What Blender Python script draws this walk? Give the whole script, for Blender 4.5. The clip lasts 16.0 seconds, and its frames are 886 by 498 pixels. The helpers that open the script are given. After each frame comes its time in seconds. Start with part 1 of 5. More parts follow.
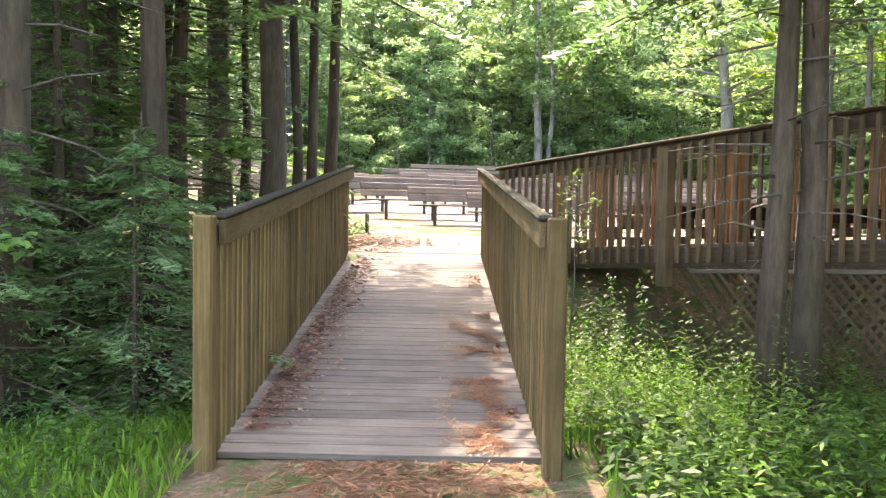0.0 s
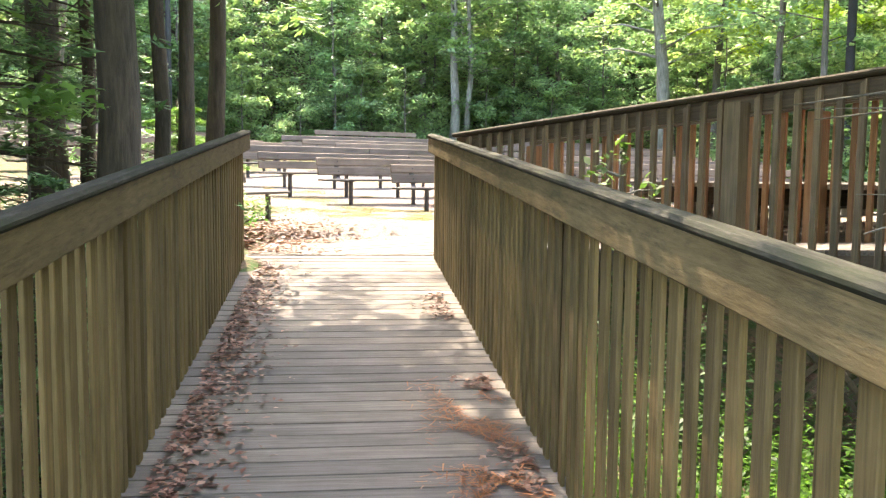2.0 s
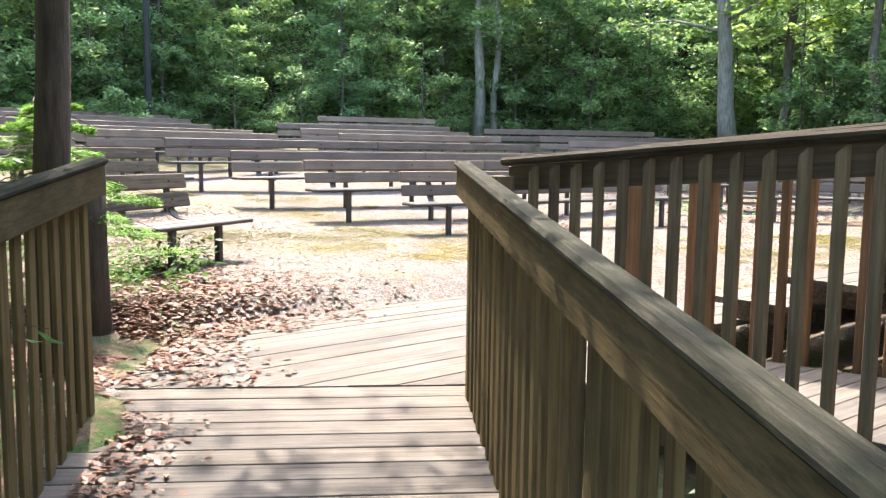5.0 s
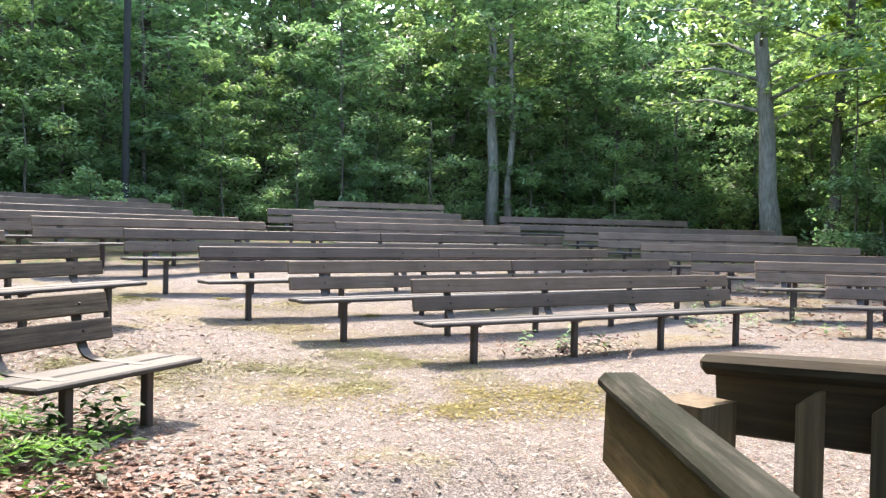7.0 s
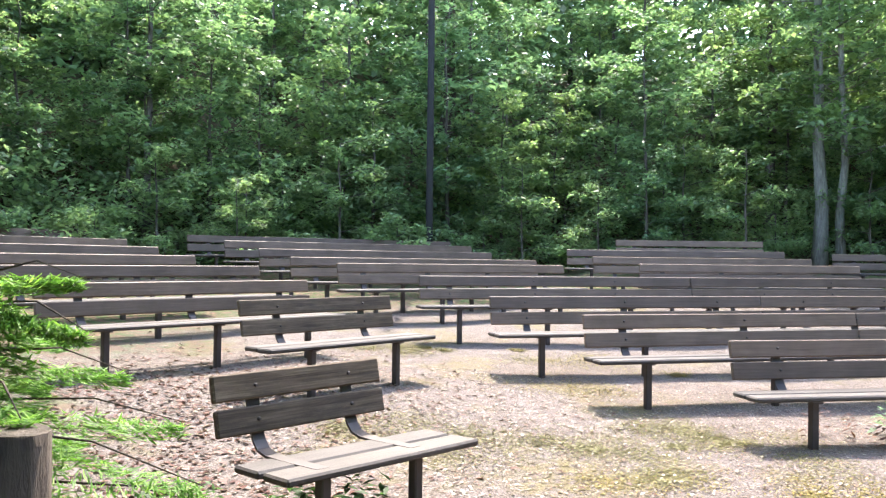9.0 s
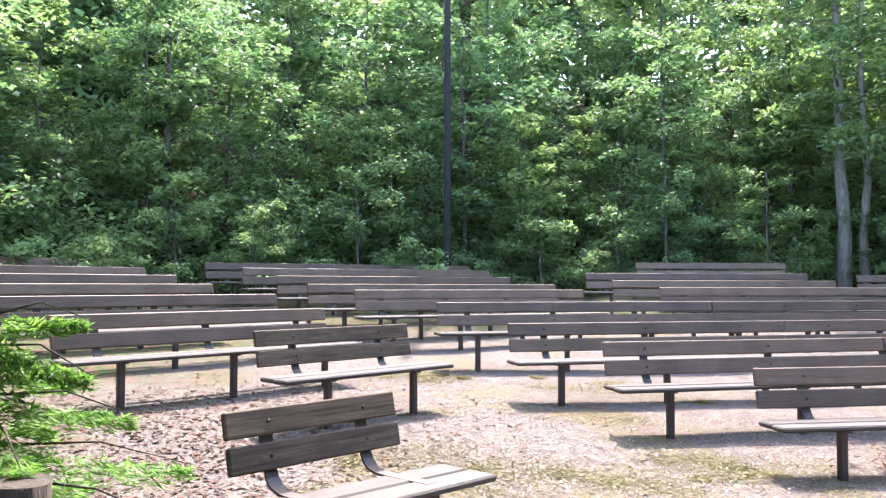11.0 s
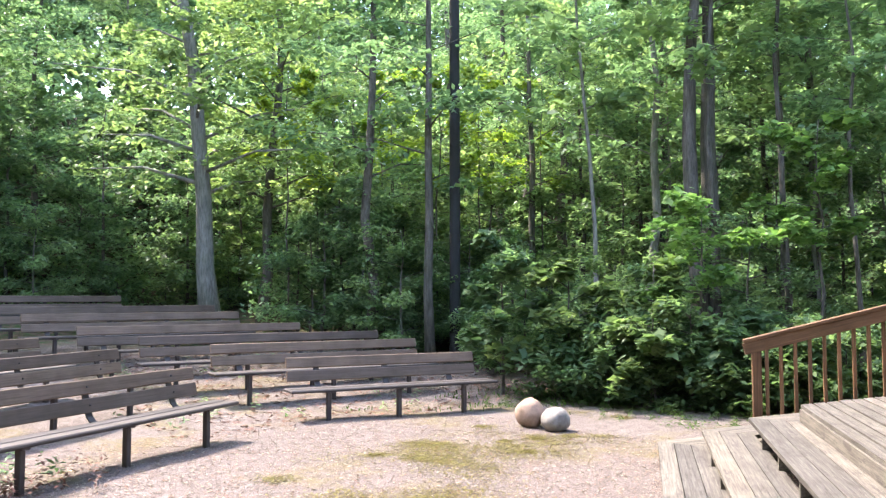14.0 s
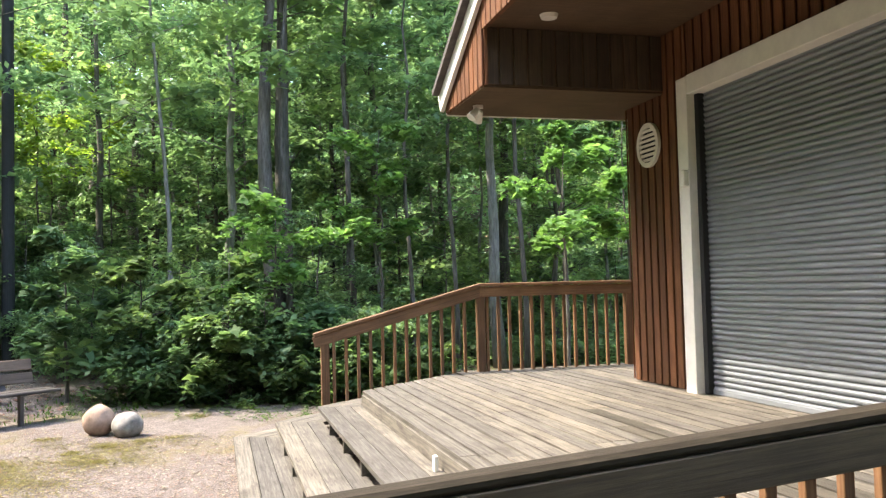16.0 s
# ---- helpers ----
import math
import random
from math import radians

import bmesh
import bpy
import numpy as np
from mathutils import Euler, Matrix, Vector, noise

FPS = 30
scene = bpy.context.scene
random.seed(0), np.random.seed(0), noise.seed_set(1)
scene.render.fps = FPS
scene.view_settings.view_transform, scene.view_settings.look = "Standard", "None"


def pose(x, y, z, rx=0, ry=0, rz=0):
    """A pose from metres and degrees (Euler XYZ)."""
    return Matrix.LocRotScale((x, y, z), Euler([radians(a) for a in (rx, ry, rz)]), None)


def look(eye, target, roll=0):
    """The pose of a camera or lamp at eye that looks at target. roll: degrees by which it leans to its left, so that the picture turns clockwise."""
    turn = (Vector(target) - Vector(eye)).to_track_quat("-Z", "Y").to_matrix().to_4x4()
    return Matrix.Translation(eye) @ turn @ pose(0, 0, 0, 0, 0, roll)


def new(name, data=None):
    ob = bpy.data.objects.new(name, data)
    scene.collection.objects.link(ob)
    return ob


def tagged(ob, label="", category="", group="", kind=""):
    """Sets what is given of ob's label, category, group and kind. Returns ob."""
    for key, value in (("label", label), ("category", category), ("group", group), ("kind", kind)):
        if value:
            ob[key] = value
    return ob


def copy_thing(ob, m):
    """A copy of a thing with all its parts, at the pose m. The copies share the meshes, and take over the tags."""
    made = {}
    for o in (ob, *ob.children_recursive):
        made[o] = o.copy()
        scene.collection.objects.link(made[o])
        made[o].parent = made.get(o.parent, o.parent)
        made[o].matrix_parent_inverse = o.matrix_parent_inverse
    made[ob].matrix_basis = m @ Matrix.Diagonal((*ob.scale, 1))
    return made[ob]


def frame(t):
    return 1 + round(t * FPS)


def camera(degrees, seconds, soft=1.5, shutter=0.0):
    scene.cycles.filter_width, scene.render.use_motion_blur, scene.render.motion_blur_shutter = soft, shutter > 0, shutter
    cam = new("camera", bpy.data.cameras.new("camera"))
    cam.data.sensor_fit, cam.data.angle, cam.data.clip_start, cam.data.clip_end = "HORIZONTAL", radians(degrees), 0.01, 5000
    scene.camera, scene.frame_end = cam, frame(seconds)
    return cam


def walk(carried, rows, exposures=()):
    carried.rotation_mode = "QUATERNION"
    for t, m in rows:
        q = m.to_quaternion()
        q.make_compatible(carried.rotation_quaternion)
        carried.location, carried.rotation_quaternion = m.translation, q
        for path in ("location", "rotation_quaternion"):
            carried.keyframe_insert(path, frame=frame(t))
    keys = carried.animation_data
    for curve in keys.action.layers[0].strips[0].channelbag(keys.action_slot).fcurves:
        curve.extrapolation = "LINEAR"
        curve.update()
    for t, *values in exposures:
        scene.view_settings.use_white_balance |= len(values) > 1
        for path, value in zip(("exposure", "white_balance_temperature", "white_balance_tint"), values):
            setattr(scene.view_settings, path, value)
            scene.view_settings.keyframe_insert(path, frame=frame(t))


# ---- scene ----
cam = camera(55.1, 16.0, soft=1.3)
PATH = [
    (0, (0.475, -4.684, 1.050), (0.461, -2.686, 0.947), 1.0),
    (0.5, (0.290, -3.830, 1.070), (0.298, -1.834, 0.950), 1.5),
    (1, (0.150, -3.050, 1.030), (0.206, -1.056, 0.885), 1.5),
    (1.5, (0.055, -2.170, 1.105), (0.143, -0.178, 0.952), 0.8),
    (2, (0.080, -1.320, 1.185), (0.303, 0.660, 1.008), 0.6),
    (2.5, (0.210, -0.575, 1.270), (0.440, 1.398, 1.036), 0.4),
    (3, (0.299, 0.070, 1.380), (0.537, 2.040, 1.136), 0.1),
    (3.5, (0.385, 0.730, 1.430), (0.613, 2.703, 1.190), -0.2),
    (4, (0.400, 1.240, 1.478), (0.595, 3.217, 1.238), -0.4),
    (6.3, (0.408, 4.537, 1.726), (0.590, 6.525, 1.613), 1.4),
    (6.5, (0.428, 4.782, 1.733), (0.606, 6.772, 1.654), 1.2),
    (7, (0.393, 5.283, 1.827), (0.569, 7.275, 1.788), 1.2),
    (7.5, (0.432, 5.679, 1.916), (0.513, 7.677, 1.891), 1.2),
    (8, (0.387, 6.003, 1.952), (0.420, 8.003, 1.965), 0.9),
    (8.5, (0.383, 6.211, 1.963), (0.144, 8.197, 1.976), 1.0),
    (8.7, (0.391, 6.280, 1.972), (-0.051, 8.230, 1.986), 1.0),
    (10.8, (0.405, 6.418, 2.035), (-0.269, 8.300, 2.115), 0.2),
    (11, (0.395, 6.419, 2.037), (-0.177, 8.333, 2.121), 0.1),
    (11.5, (0.360, 6.440, 2.033), (0.084, 8.419, 2.124), 0.0),
    (12, (0.355, 6.540, 2.050), (0.286, 8.536, 2.147), 0.2),
    (12.5, (0.330, 6.618, 2.107), (0.590, 8.599, 2.205), 0.1),
    (13, (0.257, 6.677, 2.142), (0.946, 8.551, 2.249), 0.0),
    (13.5, (0.252, 6.630, 2.149), (1.407, 8.258, 2.264), 0.4),
    (14, (0.249, 6.580, 2.155), (1.620, 8.031, 2.273), -0.1),
    (14.5, (0.240, 6.530, 2.162), (1.821, 7.749, 2.269), -0.8),
    (15, (0.174, 6.480, 2.178), (1.900, 7.484, 2.278), -1.2),
    (15.5, (0.125, 6.465, 2.205), (1.950, 7.276, 2.299), -1.4),
    (16, (0.060, 6.479, 2.227), (1.955, 7.112, 2.315), -1.4),
]
walk(cam, [(t, look(eye, target, roll)) for t, eye, target, roll in PATH],
     exposures=[(0, 4.35, 7900, 20), (0.5, 4.55, 7900, 15), (1.2, 4.55, 7900, 13), (2, 4.35, 7700, 12), (4, 4.0, 7000, 12), (7, 3.3, 6650, 11), (8.5, 3.35, 6550, 12), (11, 3.5, 6350, 19), (13, 3.5, 6450, 21), (14.5, 3.35, 6600, 15), (16, 3.3, 6850, 11)])

# ---- light ----
SUN_AZ = Vector((-0.21, 0.98, 0)).normalized()
SUN_EL = radians(56)
world = bpy.data.worlds.new("sky")
scene.world = world
world.use_nodes = True
wn = world.node_tree.nodes
sky = wn.new("ShaderNodeTexSky")
sky.sky_type = "NISHITA"
sky.sun_disc = False
sky.sun_elevation = SUN_EL
sky.sun_rotation = math.atan2(SUN_AZ.x, SUN_AZ.y)
sky.air_density, sky.dust_density = 1.0, 2.0
wn["Background"].inputs["Strength"].default_value = 0.15
world.node_tree.links.new(sky.outputs[0], wn["Background"].inputs[0])
sun = new("sun", bpy.data.lights.new("sun", "SUN"))
sun.data.energy, sun.data.angle, sun.data.color = 1.45, radians(0.7), (1.0, 0.93, 0.82)
sun_dir = SUN_AZ * math.cos(SUN_EL) + Vector((0, 0, math.sin(SUN_EL)))
sun.matrix_world = look(sun_dir * 60, (0, 0, 0))

# ---- plan ----
U = Vector((0.835, 0.55, 0)).normalized()      # along the stage front
N = Vector((-U.y, U.x, 0))                     # from the stage to the audience
CX, CY = 6.6, 10.0                             # middle of the seating fan
UANG = math.atan2(U.y, U.x)
STAGE_Z = 1.13


def at(u, n, z=0.0):
    return U * u + N * n + Vector((0, 0, z))


def smooth(a, b, x):
    t = min(1.0, max(0.0, (x - a) / (b - a)))
    return t * t * (3 - 2 * t)


def seat_ground(x, y):
    r = math.hypot(x - CX, y - CY)
    rise = (0.10 * smooth(11.2, 13.2, r) + 0.13 * smooth(16.4, 18.2, r)) * smooth(-3.5, -0.8, x)
    return 0.49 + (0.075 * max(0, r - 7) + 0.003 * min(12, max(0, r - 12)) ** 2) * smooth(10, 14, y + max(0, -x - 3) * 0.8) + rise * smooth(14, 17, y)


def ground_z(x, y):
    z = seat_ground(x, y)
    r = math.hypot(x - CX, y - CY)
    far = max(smooth(4, 14, y + 0.15 * abs(x)), smooth(8, 14, x + 0.3 * y))
    h = max(0, min(r, 46) - 20.5)
    z += far * (h * 0.58 * smooth(-1, 7, h) + 0.5 * noise.noise((x * 0.25, y * 0.25, 0)) * smooth(0, 4, h))
    # the hollow that the footbridge crosses
    low = -0.385 + 0.03 * min(0, y) - 0.30 * smooth(0.2, 1.8, y) - 0.10 * smooth(1.0, 3.0, abs(x)) * smooth(-2.5, 0, y)
    up = smooth(4.2, 6.8, y - 0.10 * max(0, x - 1) - 0.25 * max(0, -x - 2))
    z = low * (1 - up) + z * up
    u, n = x * U.x + y * U.y, y * U.x - x * U.y
    z -= 0.24 * smooth(8.1, 7.38, n) * smooth(6.95, 6.3, u) * smooth(2.6, 3.6, u) * smooth(4.2, 5.2, n)
    return z + 0.03 * noise.noise((x * 0.5, y * 0.5, 3.1)) + 0.012 * noise.noise((x * 2.1, y * 2.1, 8.0))


# ---- materials ----
def material(name):
    m = bpy.data.materials.new(name)
    m.use_nodes = True
    return m, m.node_tree.nodes, m.node_tree.links, m.node_tree.nodes["Principled BSDF"]


def ramp(nodes, links, fac, stops):
    r = nodes.new("ShaderNodeValToRGB")
    el = r.color_ramp.elements
    while len(el) < len(stops):
        el.new(0.5)
    for e, (p, c) in zip(el, stops):
        e.position, e.color = p, (*c, 1)
    links.new(fac, r.inputs[0])
    return r.outputs[0]


def mixc(nodes, links, fac, a, b, mode="MIX"):
    x = nodes.new("ShaderNodeMix")
    x.data_type, x.blend_type = "RGBA", mode
    for sock, v in ((x.inputs[0], fac), (x.inputs[6], a), (x.inputs[7], b)):
        if hasattr(v, "is_linked"):
            links.new(v, sock)
        else:
            sock.default_value = v if isinstance(v, (int, float)) else (*v, 1)
    return x.outputs[2]


def noisen(nodes, links, vec, scale, detail=4, rough=0.6):
    n = nodes.new("ShaderNodeTexNoise")
    n.inputs["Scale"].default_value, n.inputs["Detail"].default_value, n.inputs["Roughness"].default_value = scale, detail, rough
    if vec is not None:
        links.new(vec, n.inputs["Vector"])
    return n.outputs[0]


def coords(nodes, links, stretch=(1, 1, 1), rnd=True, kind="Object"):
    tc = nodes.new("ShaderNodeTexCoord")
    mp = nodes.new("ShaderNodeMapping")
    mp.inputs["Scale"].default_value = stretch
    links.new(tc.outputs[kind], mp.inputs["Vector"])
    if rnd:
        oi = nodes.new("ShaderNodeObjectInfo")
        sc = nodes.new("ShaderNodeVectorMath")
        sc.operation = "SCALE"
        sc.inputs[0].default_value = (31, 17, 23)
        links.new(oi.outputs["Random"], sc.inputs["Scale"])
        links.new(sc.outputs[0], mp.inputs["Location"])
    return mp.outputs[0]


def bump(nodes, links, b, height, strength=0.3, dist=0.01):
    n = nodes.new("ShaderNodeBump")
    n.inputs["Strength"].default_value, n.inputs["Distance"].default_value = strength, dist
    links.new(height, n.inputs["Height"])
    links.new(n.outputs[0], b.inputs["Normal"])


def wood(name, dark, mid, light, axis=0, rough=0.8, grain=1.0, stain=None, gloss=0.3, along=0.9):
    """Board timber with the grain along one local axis."""
    m, nd, lk, b = material(name)
    st = [26.0, 26.0, 26.0]
    st[axis] = along
    v = coords(nd, lk, st)
    g = noisen(nd, lk, v, 2.2, 7, 0.7)
    st[axis] = 0.45
    crack = ramp(nd, lk, noisen(nd, lk, coords(nd, lk, st), 1.3, 5, 0.7), [(0.30, (0.3, 0.29, 0.28)), (0.40, (1, 1, 1))])
    v2 = coords(nd, lk, (1, 1, 1))
    blot = noisen(nd, lk, v2, 2.3, 4, 0.6)
    col = ramp(nd, lk, g, [(0.25, dark), (0.52, mid), (0.8, light)])
    oi = nd.new("ShaderNodeObjectInfo")
    tint = ramp(nd, lk, oi.outputs["Random"], [(0, (0.72, 0.72, 0.74)), (0.5, (0.98, 0.96, 0.94)), (1, (1.2, 1.15, 1.08))])
    col = mixc(nd, lk, 1.0, col, tint, "MULTIPLY")
    dirt = ramp(nd, lk, blot, [(0.3, (0.55, 0.55, 0.52)), (0.62, (1, 1, 1))])
    col = mixc(nd, lk, 0.75, col, dirt, "MULTIPLY")
    col = mixc(nd, lk, min(1.0, 0.8 * grain), col, crack, "MULTIPLY")
    if stain:
        st[axis] = 5.0
        sp = ramp(nd, lk, noisen(nd, lk, coords(nd, lk, st), 0.55, 6, 0.75), [(0.52, (0, 0, 0)), (0.62, (0.6, 0.6, 0.6))])
        col = mixc(nd, lk, sp, col, stain)
    lk.new(col, b.inputs["Base Color"])
    b.inputs["Roughness"].default_value = rough
    b.inputs["Specular IOR Level"].default_value = gloss
    bump(nd, lk, b, g, 0.45 * grain, 0.006)
    return m


def plain(name, col, rough=0.6, metal=0.0, var=0.25, scale=6.0, bumpy=0.15):
    m, nd, lk, b = material(name)
    v = coords(nd, lk)
    a = noisen(nd, lk, v, scale, 5, 0.65)
    c = ramp(nd, lk, a, [(0.3, tuple(x * (1 - var) for x in col)), (0.7, tuple(min(1, x * (1 + var)) for x in col))])
    lk.new(c, b.inputs["Base Color"])
    b.inputs["Roughness"].default_value, b.inputs["Metallic"].default_value = rough, metal
    bump(nd, lk, b, a, bumpy, 0.004)
    return m


def leafy(name, dark, mid, light, through_light=0.45, gloss=0.28):
    m, nd, lk, b = material(name)
    geo = nd.new("ShaderNodeNewGeometry")
    oi = nd.new("ShaderNodeObjectInfo")
    col = ramp(nd, lk, geo.outputs["Random Per Island"], [(0.0, dark), (0.55, mid), (1.0, light)])
    tint = ramp(nd, lk, oi.outputs["Random"], [(0, (0.78, 0.86, 0.86)), (0.6, (1, 1, 0.92)), (1, (1.2, 1.1, 0.84))])
    col = mixc(nd, lk, 1.0, col, tint, "MULTIPLY")
    b.inputs["Roughness"].default_value = 0.45
    b.inputs["Specular IOR Level"].default_value = gloss
    lk.new(col, b.inputs["Base Color"])
    tr = nd.new("ShaderNodeBsdfTranslucent")
    lk.new(mixc(nd, lk, 1.0, col, (1.42, 1.52, 0.98), "MULTIPLY"), tr.inputs["Color"])
    mx = nd.new("ShaderNodeMixShader")
    mx.inputs[0].default_value = through_light
    out = nd["Material Output"]
    lk.new(b.outputs[0], mx.inputs[1])
    lk.new(tr.outputs[0], mx.inputs[2])
    lk.new(mx.outputs[0], out.inputs["Surface"])
    return m


M_deck = wood("weathered_deck_boards", (0.047, 0.039, 0.034), (0.104, 0.09, 0.08), (0.165, 0.146, 0.13), 0, 0.85)
M_stagedark = wood("dark_stage_boards", (0.03, 0.026, 0.02), (0.075, 0.066, 0.052), (0.13, 0.115, 0.092), 0, 0.6, 1.2)
M_stage = wood("pale_stage_boards", (0.033, 0.03, 0.025), (0.134, 0.12, 0.1), (0.25, 0.228, 0.194), 0, 0.75, 1.25, (0.03, 0.026, 0.021))
M_rail = wood("tan_treated_timber", (0.063, 0.047, 0.025), (0.108, 0.081, 0.043), (0.156, 0.121, 0.069), 0, 0.9, 0.8, (0.045, 0.037, 0.022), 0.06, 3.0)
M_bal = wood("olive_treated_timber", (0.056, 0.039, 0.018), (0.112, 0.079, 0.036), (0.168, 0.122, 0.06), 2, 0.85, 1.0, None, 0.1)
M_cap = wood("grey_weathered_cap", (0.014, 0.014, 0.011), (0.03, 0.03, 0.024), (0.085, 0.08, 0.068), 0, 0.9, 1.2, (0.018, 0.022, 0.012), 0.06, 3.0)
M_dark = wood("dark_stained_timber", (0.05, 0.036, 0.023), (0.112, 0.082, 0.051), (0.175, 0.132, 0.085), 2, 0.8)
M_darkr = wood("dark_stained_rail", (0.034, 0.024, 0.014), (0.072, 0.051, 0.031), (0.118, 0.086, 0.054), 0, 0.6)
M_capd = wood("dark_weathered_cap_rail", (0.02, 0.016, 0.011), (0.04, 0.032, 0.022), (0.068, 0.054, 0.037), 0, 0.85, 1.0, None, 0.12, 3.0)
M_brown = wood("brown_stained_timber", (0.088, 0.042, 0.02), (0.185, 0.098, 0.049), (0.28, 0.16, 0.084), 2, 0.65)
M_brownr = wood("brown_stained_rail", (0.1, 0.05, 0.024), (0.21, 0.112, 0.055), (0.32, 0.185, 0.098), 0, 0.6)
M_siding = wood("red_brown_siding", (0.075, 0.03, 0.014), (0.16, 0.065, 0.028), (0.25, 0.11, 0.05), 2, 0.65)
M_bench = wood("brown_grey_painted_board", (0.096, 0.067, 0.048), (0.148, 0.104, 0.076), (0.202, 0.146, 0.108), 0, 0.6, 0.6)
M_benchseat = wood("worn_seat_plank", (0.036, 0.03, 0.027), (0.068, 0.058, 0.052), (0.108, 0.094, 0.083), 0, 0.6, 0.6)
M_benchold = wood("bare_weathered_board", (0.036, 0.026, 0.018), (0.115, 0.085, 0.058), (0.25, 0.197, 0.138), 0, 0.85, 1.3, (0.05, 0.038, 0.028))
M_iron = plain("dark_brown_steel", (0.05, 0.04, 0.036), 0.55, 0.3)
M_white = plain("cream_white_paint", (0.72, 0.68, 0.60), 0.5, 0, 0.08)
M_soffit = wood("dark_soffit_board", (0.06, 0.036, 0.02), (0.11, 0.066, 0.036), (0.15, 0.095, 0.055), 1, 0.7)
# upright beam boards, a darker brown than the siding
M_soffitv = wood("dark_beam_board", (0.045, 0.03, 0.02), (0.082, 0.054, 0.036), (0.12, 0.08, 0.054), 2, 0.7)
M_shutter = plain("grey_blue_steel_shutter", (0.25, 0.265, 0.285), 0.36, 0.45, 0.12, 3.0, 0.05)
M_black = plain("black_gap", (0.012, 0.012, 0.012), 0.8)
M_roof = plain("dark_shingle", (0.07, 0.06, 0.055), 0.9, 0, 0.4, 14)
M_pole = plain("dark_steel_pole", (0.014, 0.014, 0.013), 0.8, 0.0)
M_rock_a = plain("pinkish_granite", (0.248, 0.167, 0.118), 0.8, 0, 0.35, 9, 0.5)
M_rock_b = plain("grey_granite", (0.19, 0.17, 0.148), 0.8, 0, 0.45, 11, 0.5)
M_leaf = leafy("maple_foliage", (0.095, 0.155, 0.085), (0.157, 0.235, 0.133), (0.238, 0.335, 0.19), 0.55)
M_leafb = leafy("bright_maple_foliage", (0.085, 0.16, 0.05), (0.14, 0.24, 0.075), (0.21, 0.33, 0.11), 0.5)
M_leafbig = leafy("large_lobed_leaf", (0.068, 0.116, 0.062), (0.108, 0.172, 0.088), (0.158, 0.235, 0.118), 0.5, 0.12)
M_leafy = leafy("yellow_green_foliage", (0.13, 0.2, 0.035), (0.22, 0.3, 0.05), (0.32, 0.38, 0.07), 0.6)
M_leafd = leafy("shaded_understory_foliage", (0.11, 0.175, 0.105), (0.175, 0.262, 0.155), (0.26, 0.365, 0.21), 0.58)
M_needle = leafy("conifer_needles", (0.06, 0.115, 0.055), (0.105, 0.185, 0.085), (0.16, 0.265, 0.115), 0.45)
M_fir = leafy("young_fir_needles", (0.06, 0.14, 0.025), (0.12, 0.24, 0.045), (0.22, 0.36, 0.08), 0.4, 0.15)
M_grass = leafy("grass_blades", (0.025, 0.066, 0.012), (0.05, 0.118, 0.021), (0.09, 0.178, 0.034), 0.45, 0.08)
# yellow-green grass, colour also raised to offset the trees' shade on it
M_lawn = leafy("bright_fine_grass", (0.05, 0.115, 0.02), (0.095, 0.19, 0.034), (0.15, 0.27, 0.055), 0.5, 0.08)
M_weed = leafy("weed_leaf", (0.027, 0.055, 0.018), (0.045, 0.085, 0.027), (0.07, 0.122, 0.038), 0.45, 0.1)
M_litter = leafy("dry_leaf", (0.055, 0.022, 0.017), (0.14, 0.06, 0.046), (0.26, 0.145, 0.115), 0.15, 0.12)
M_needles_dry = leafy("rusty_pine_needles", (0.08, 0.03, 0.016), (0.155, 0.062, 0.033), (0.235, 0.108, 0.06), 0.15, 0.12)
M_scrap = leafy("pale_scrap", (0.12, 0.085, 0.055), (0.21, 0.165, 0.12), (0.3, 0.26, 0.2), 0.1)
M_moss = leafy("yellow_moss", (0.075, 0.065, 0.022), (0.14, 0.12, 0.042), (0.21, 0.18, 0.07), 0.2, 0.1)


def bark(name, dark, light):
    m, nd, lk, b = material(name)
    v = coords(nd, lk, (9, 9, 1.6))
    a = noisen(nd, lk, v, 2.5, 6, 0.7)
    c = ramp(nd, lk, a, [(0.32, dark), (0.7, light)])
    v2 = coords(nd, lk)
    c = mixc(nd, lk, 0.7, c, ramp(nd, lk, noisen(nd, lk, v2, 1.4, 3), [(0.35, (0.55, 0.6, 0.5)), (0.65, (1.1, 1.1, 1.1))]), "MULTIPLY")
    lk.new(c, b.inputs["Base Color"])
    b.inputs["Roughness"].default_value = 0.9
    bump(nd, lk, b, a, 0.8, 0.03)
    return m


M_bark = bark("grey_brown_bark", (0.0438, 0.0375, 0.0312), (0.163, 0.144, 0.119))
M_barkl = bark("pale_grey_bark", (0.11, 0.104, 0.092), (0.31, 0.295, 0.26))
M_barkd = bark("dark_conifer_bark", (0.0302, 0.0216, 0.0151), (0.0922, 0.067, 0.0475))


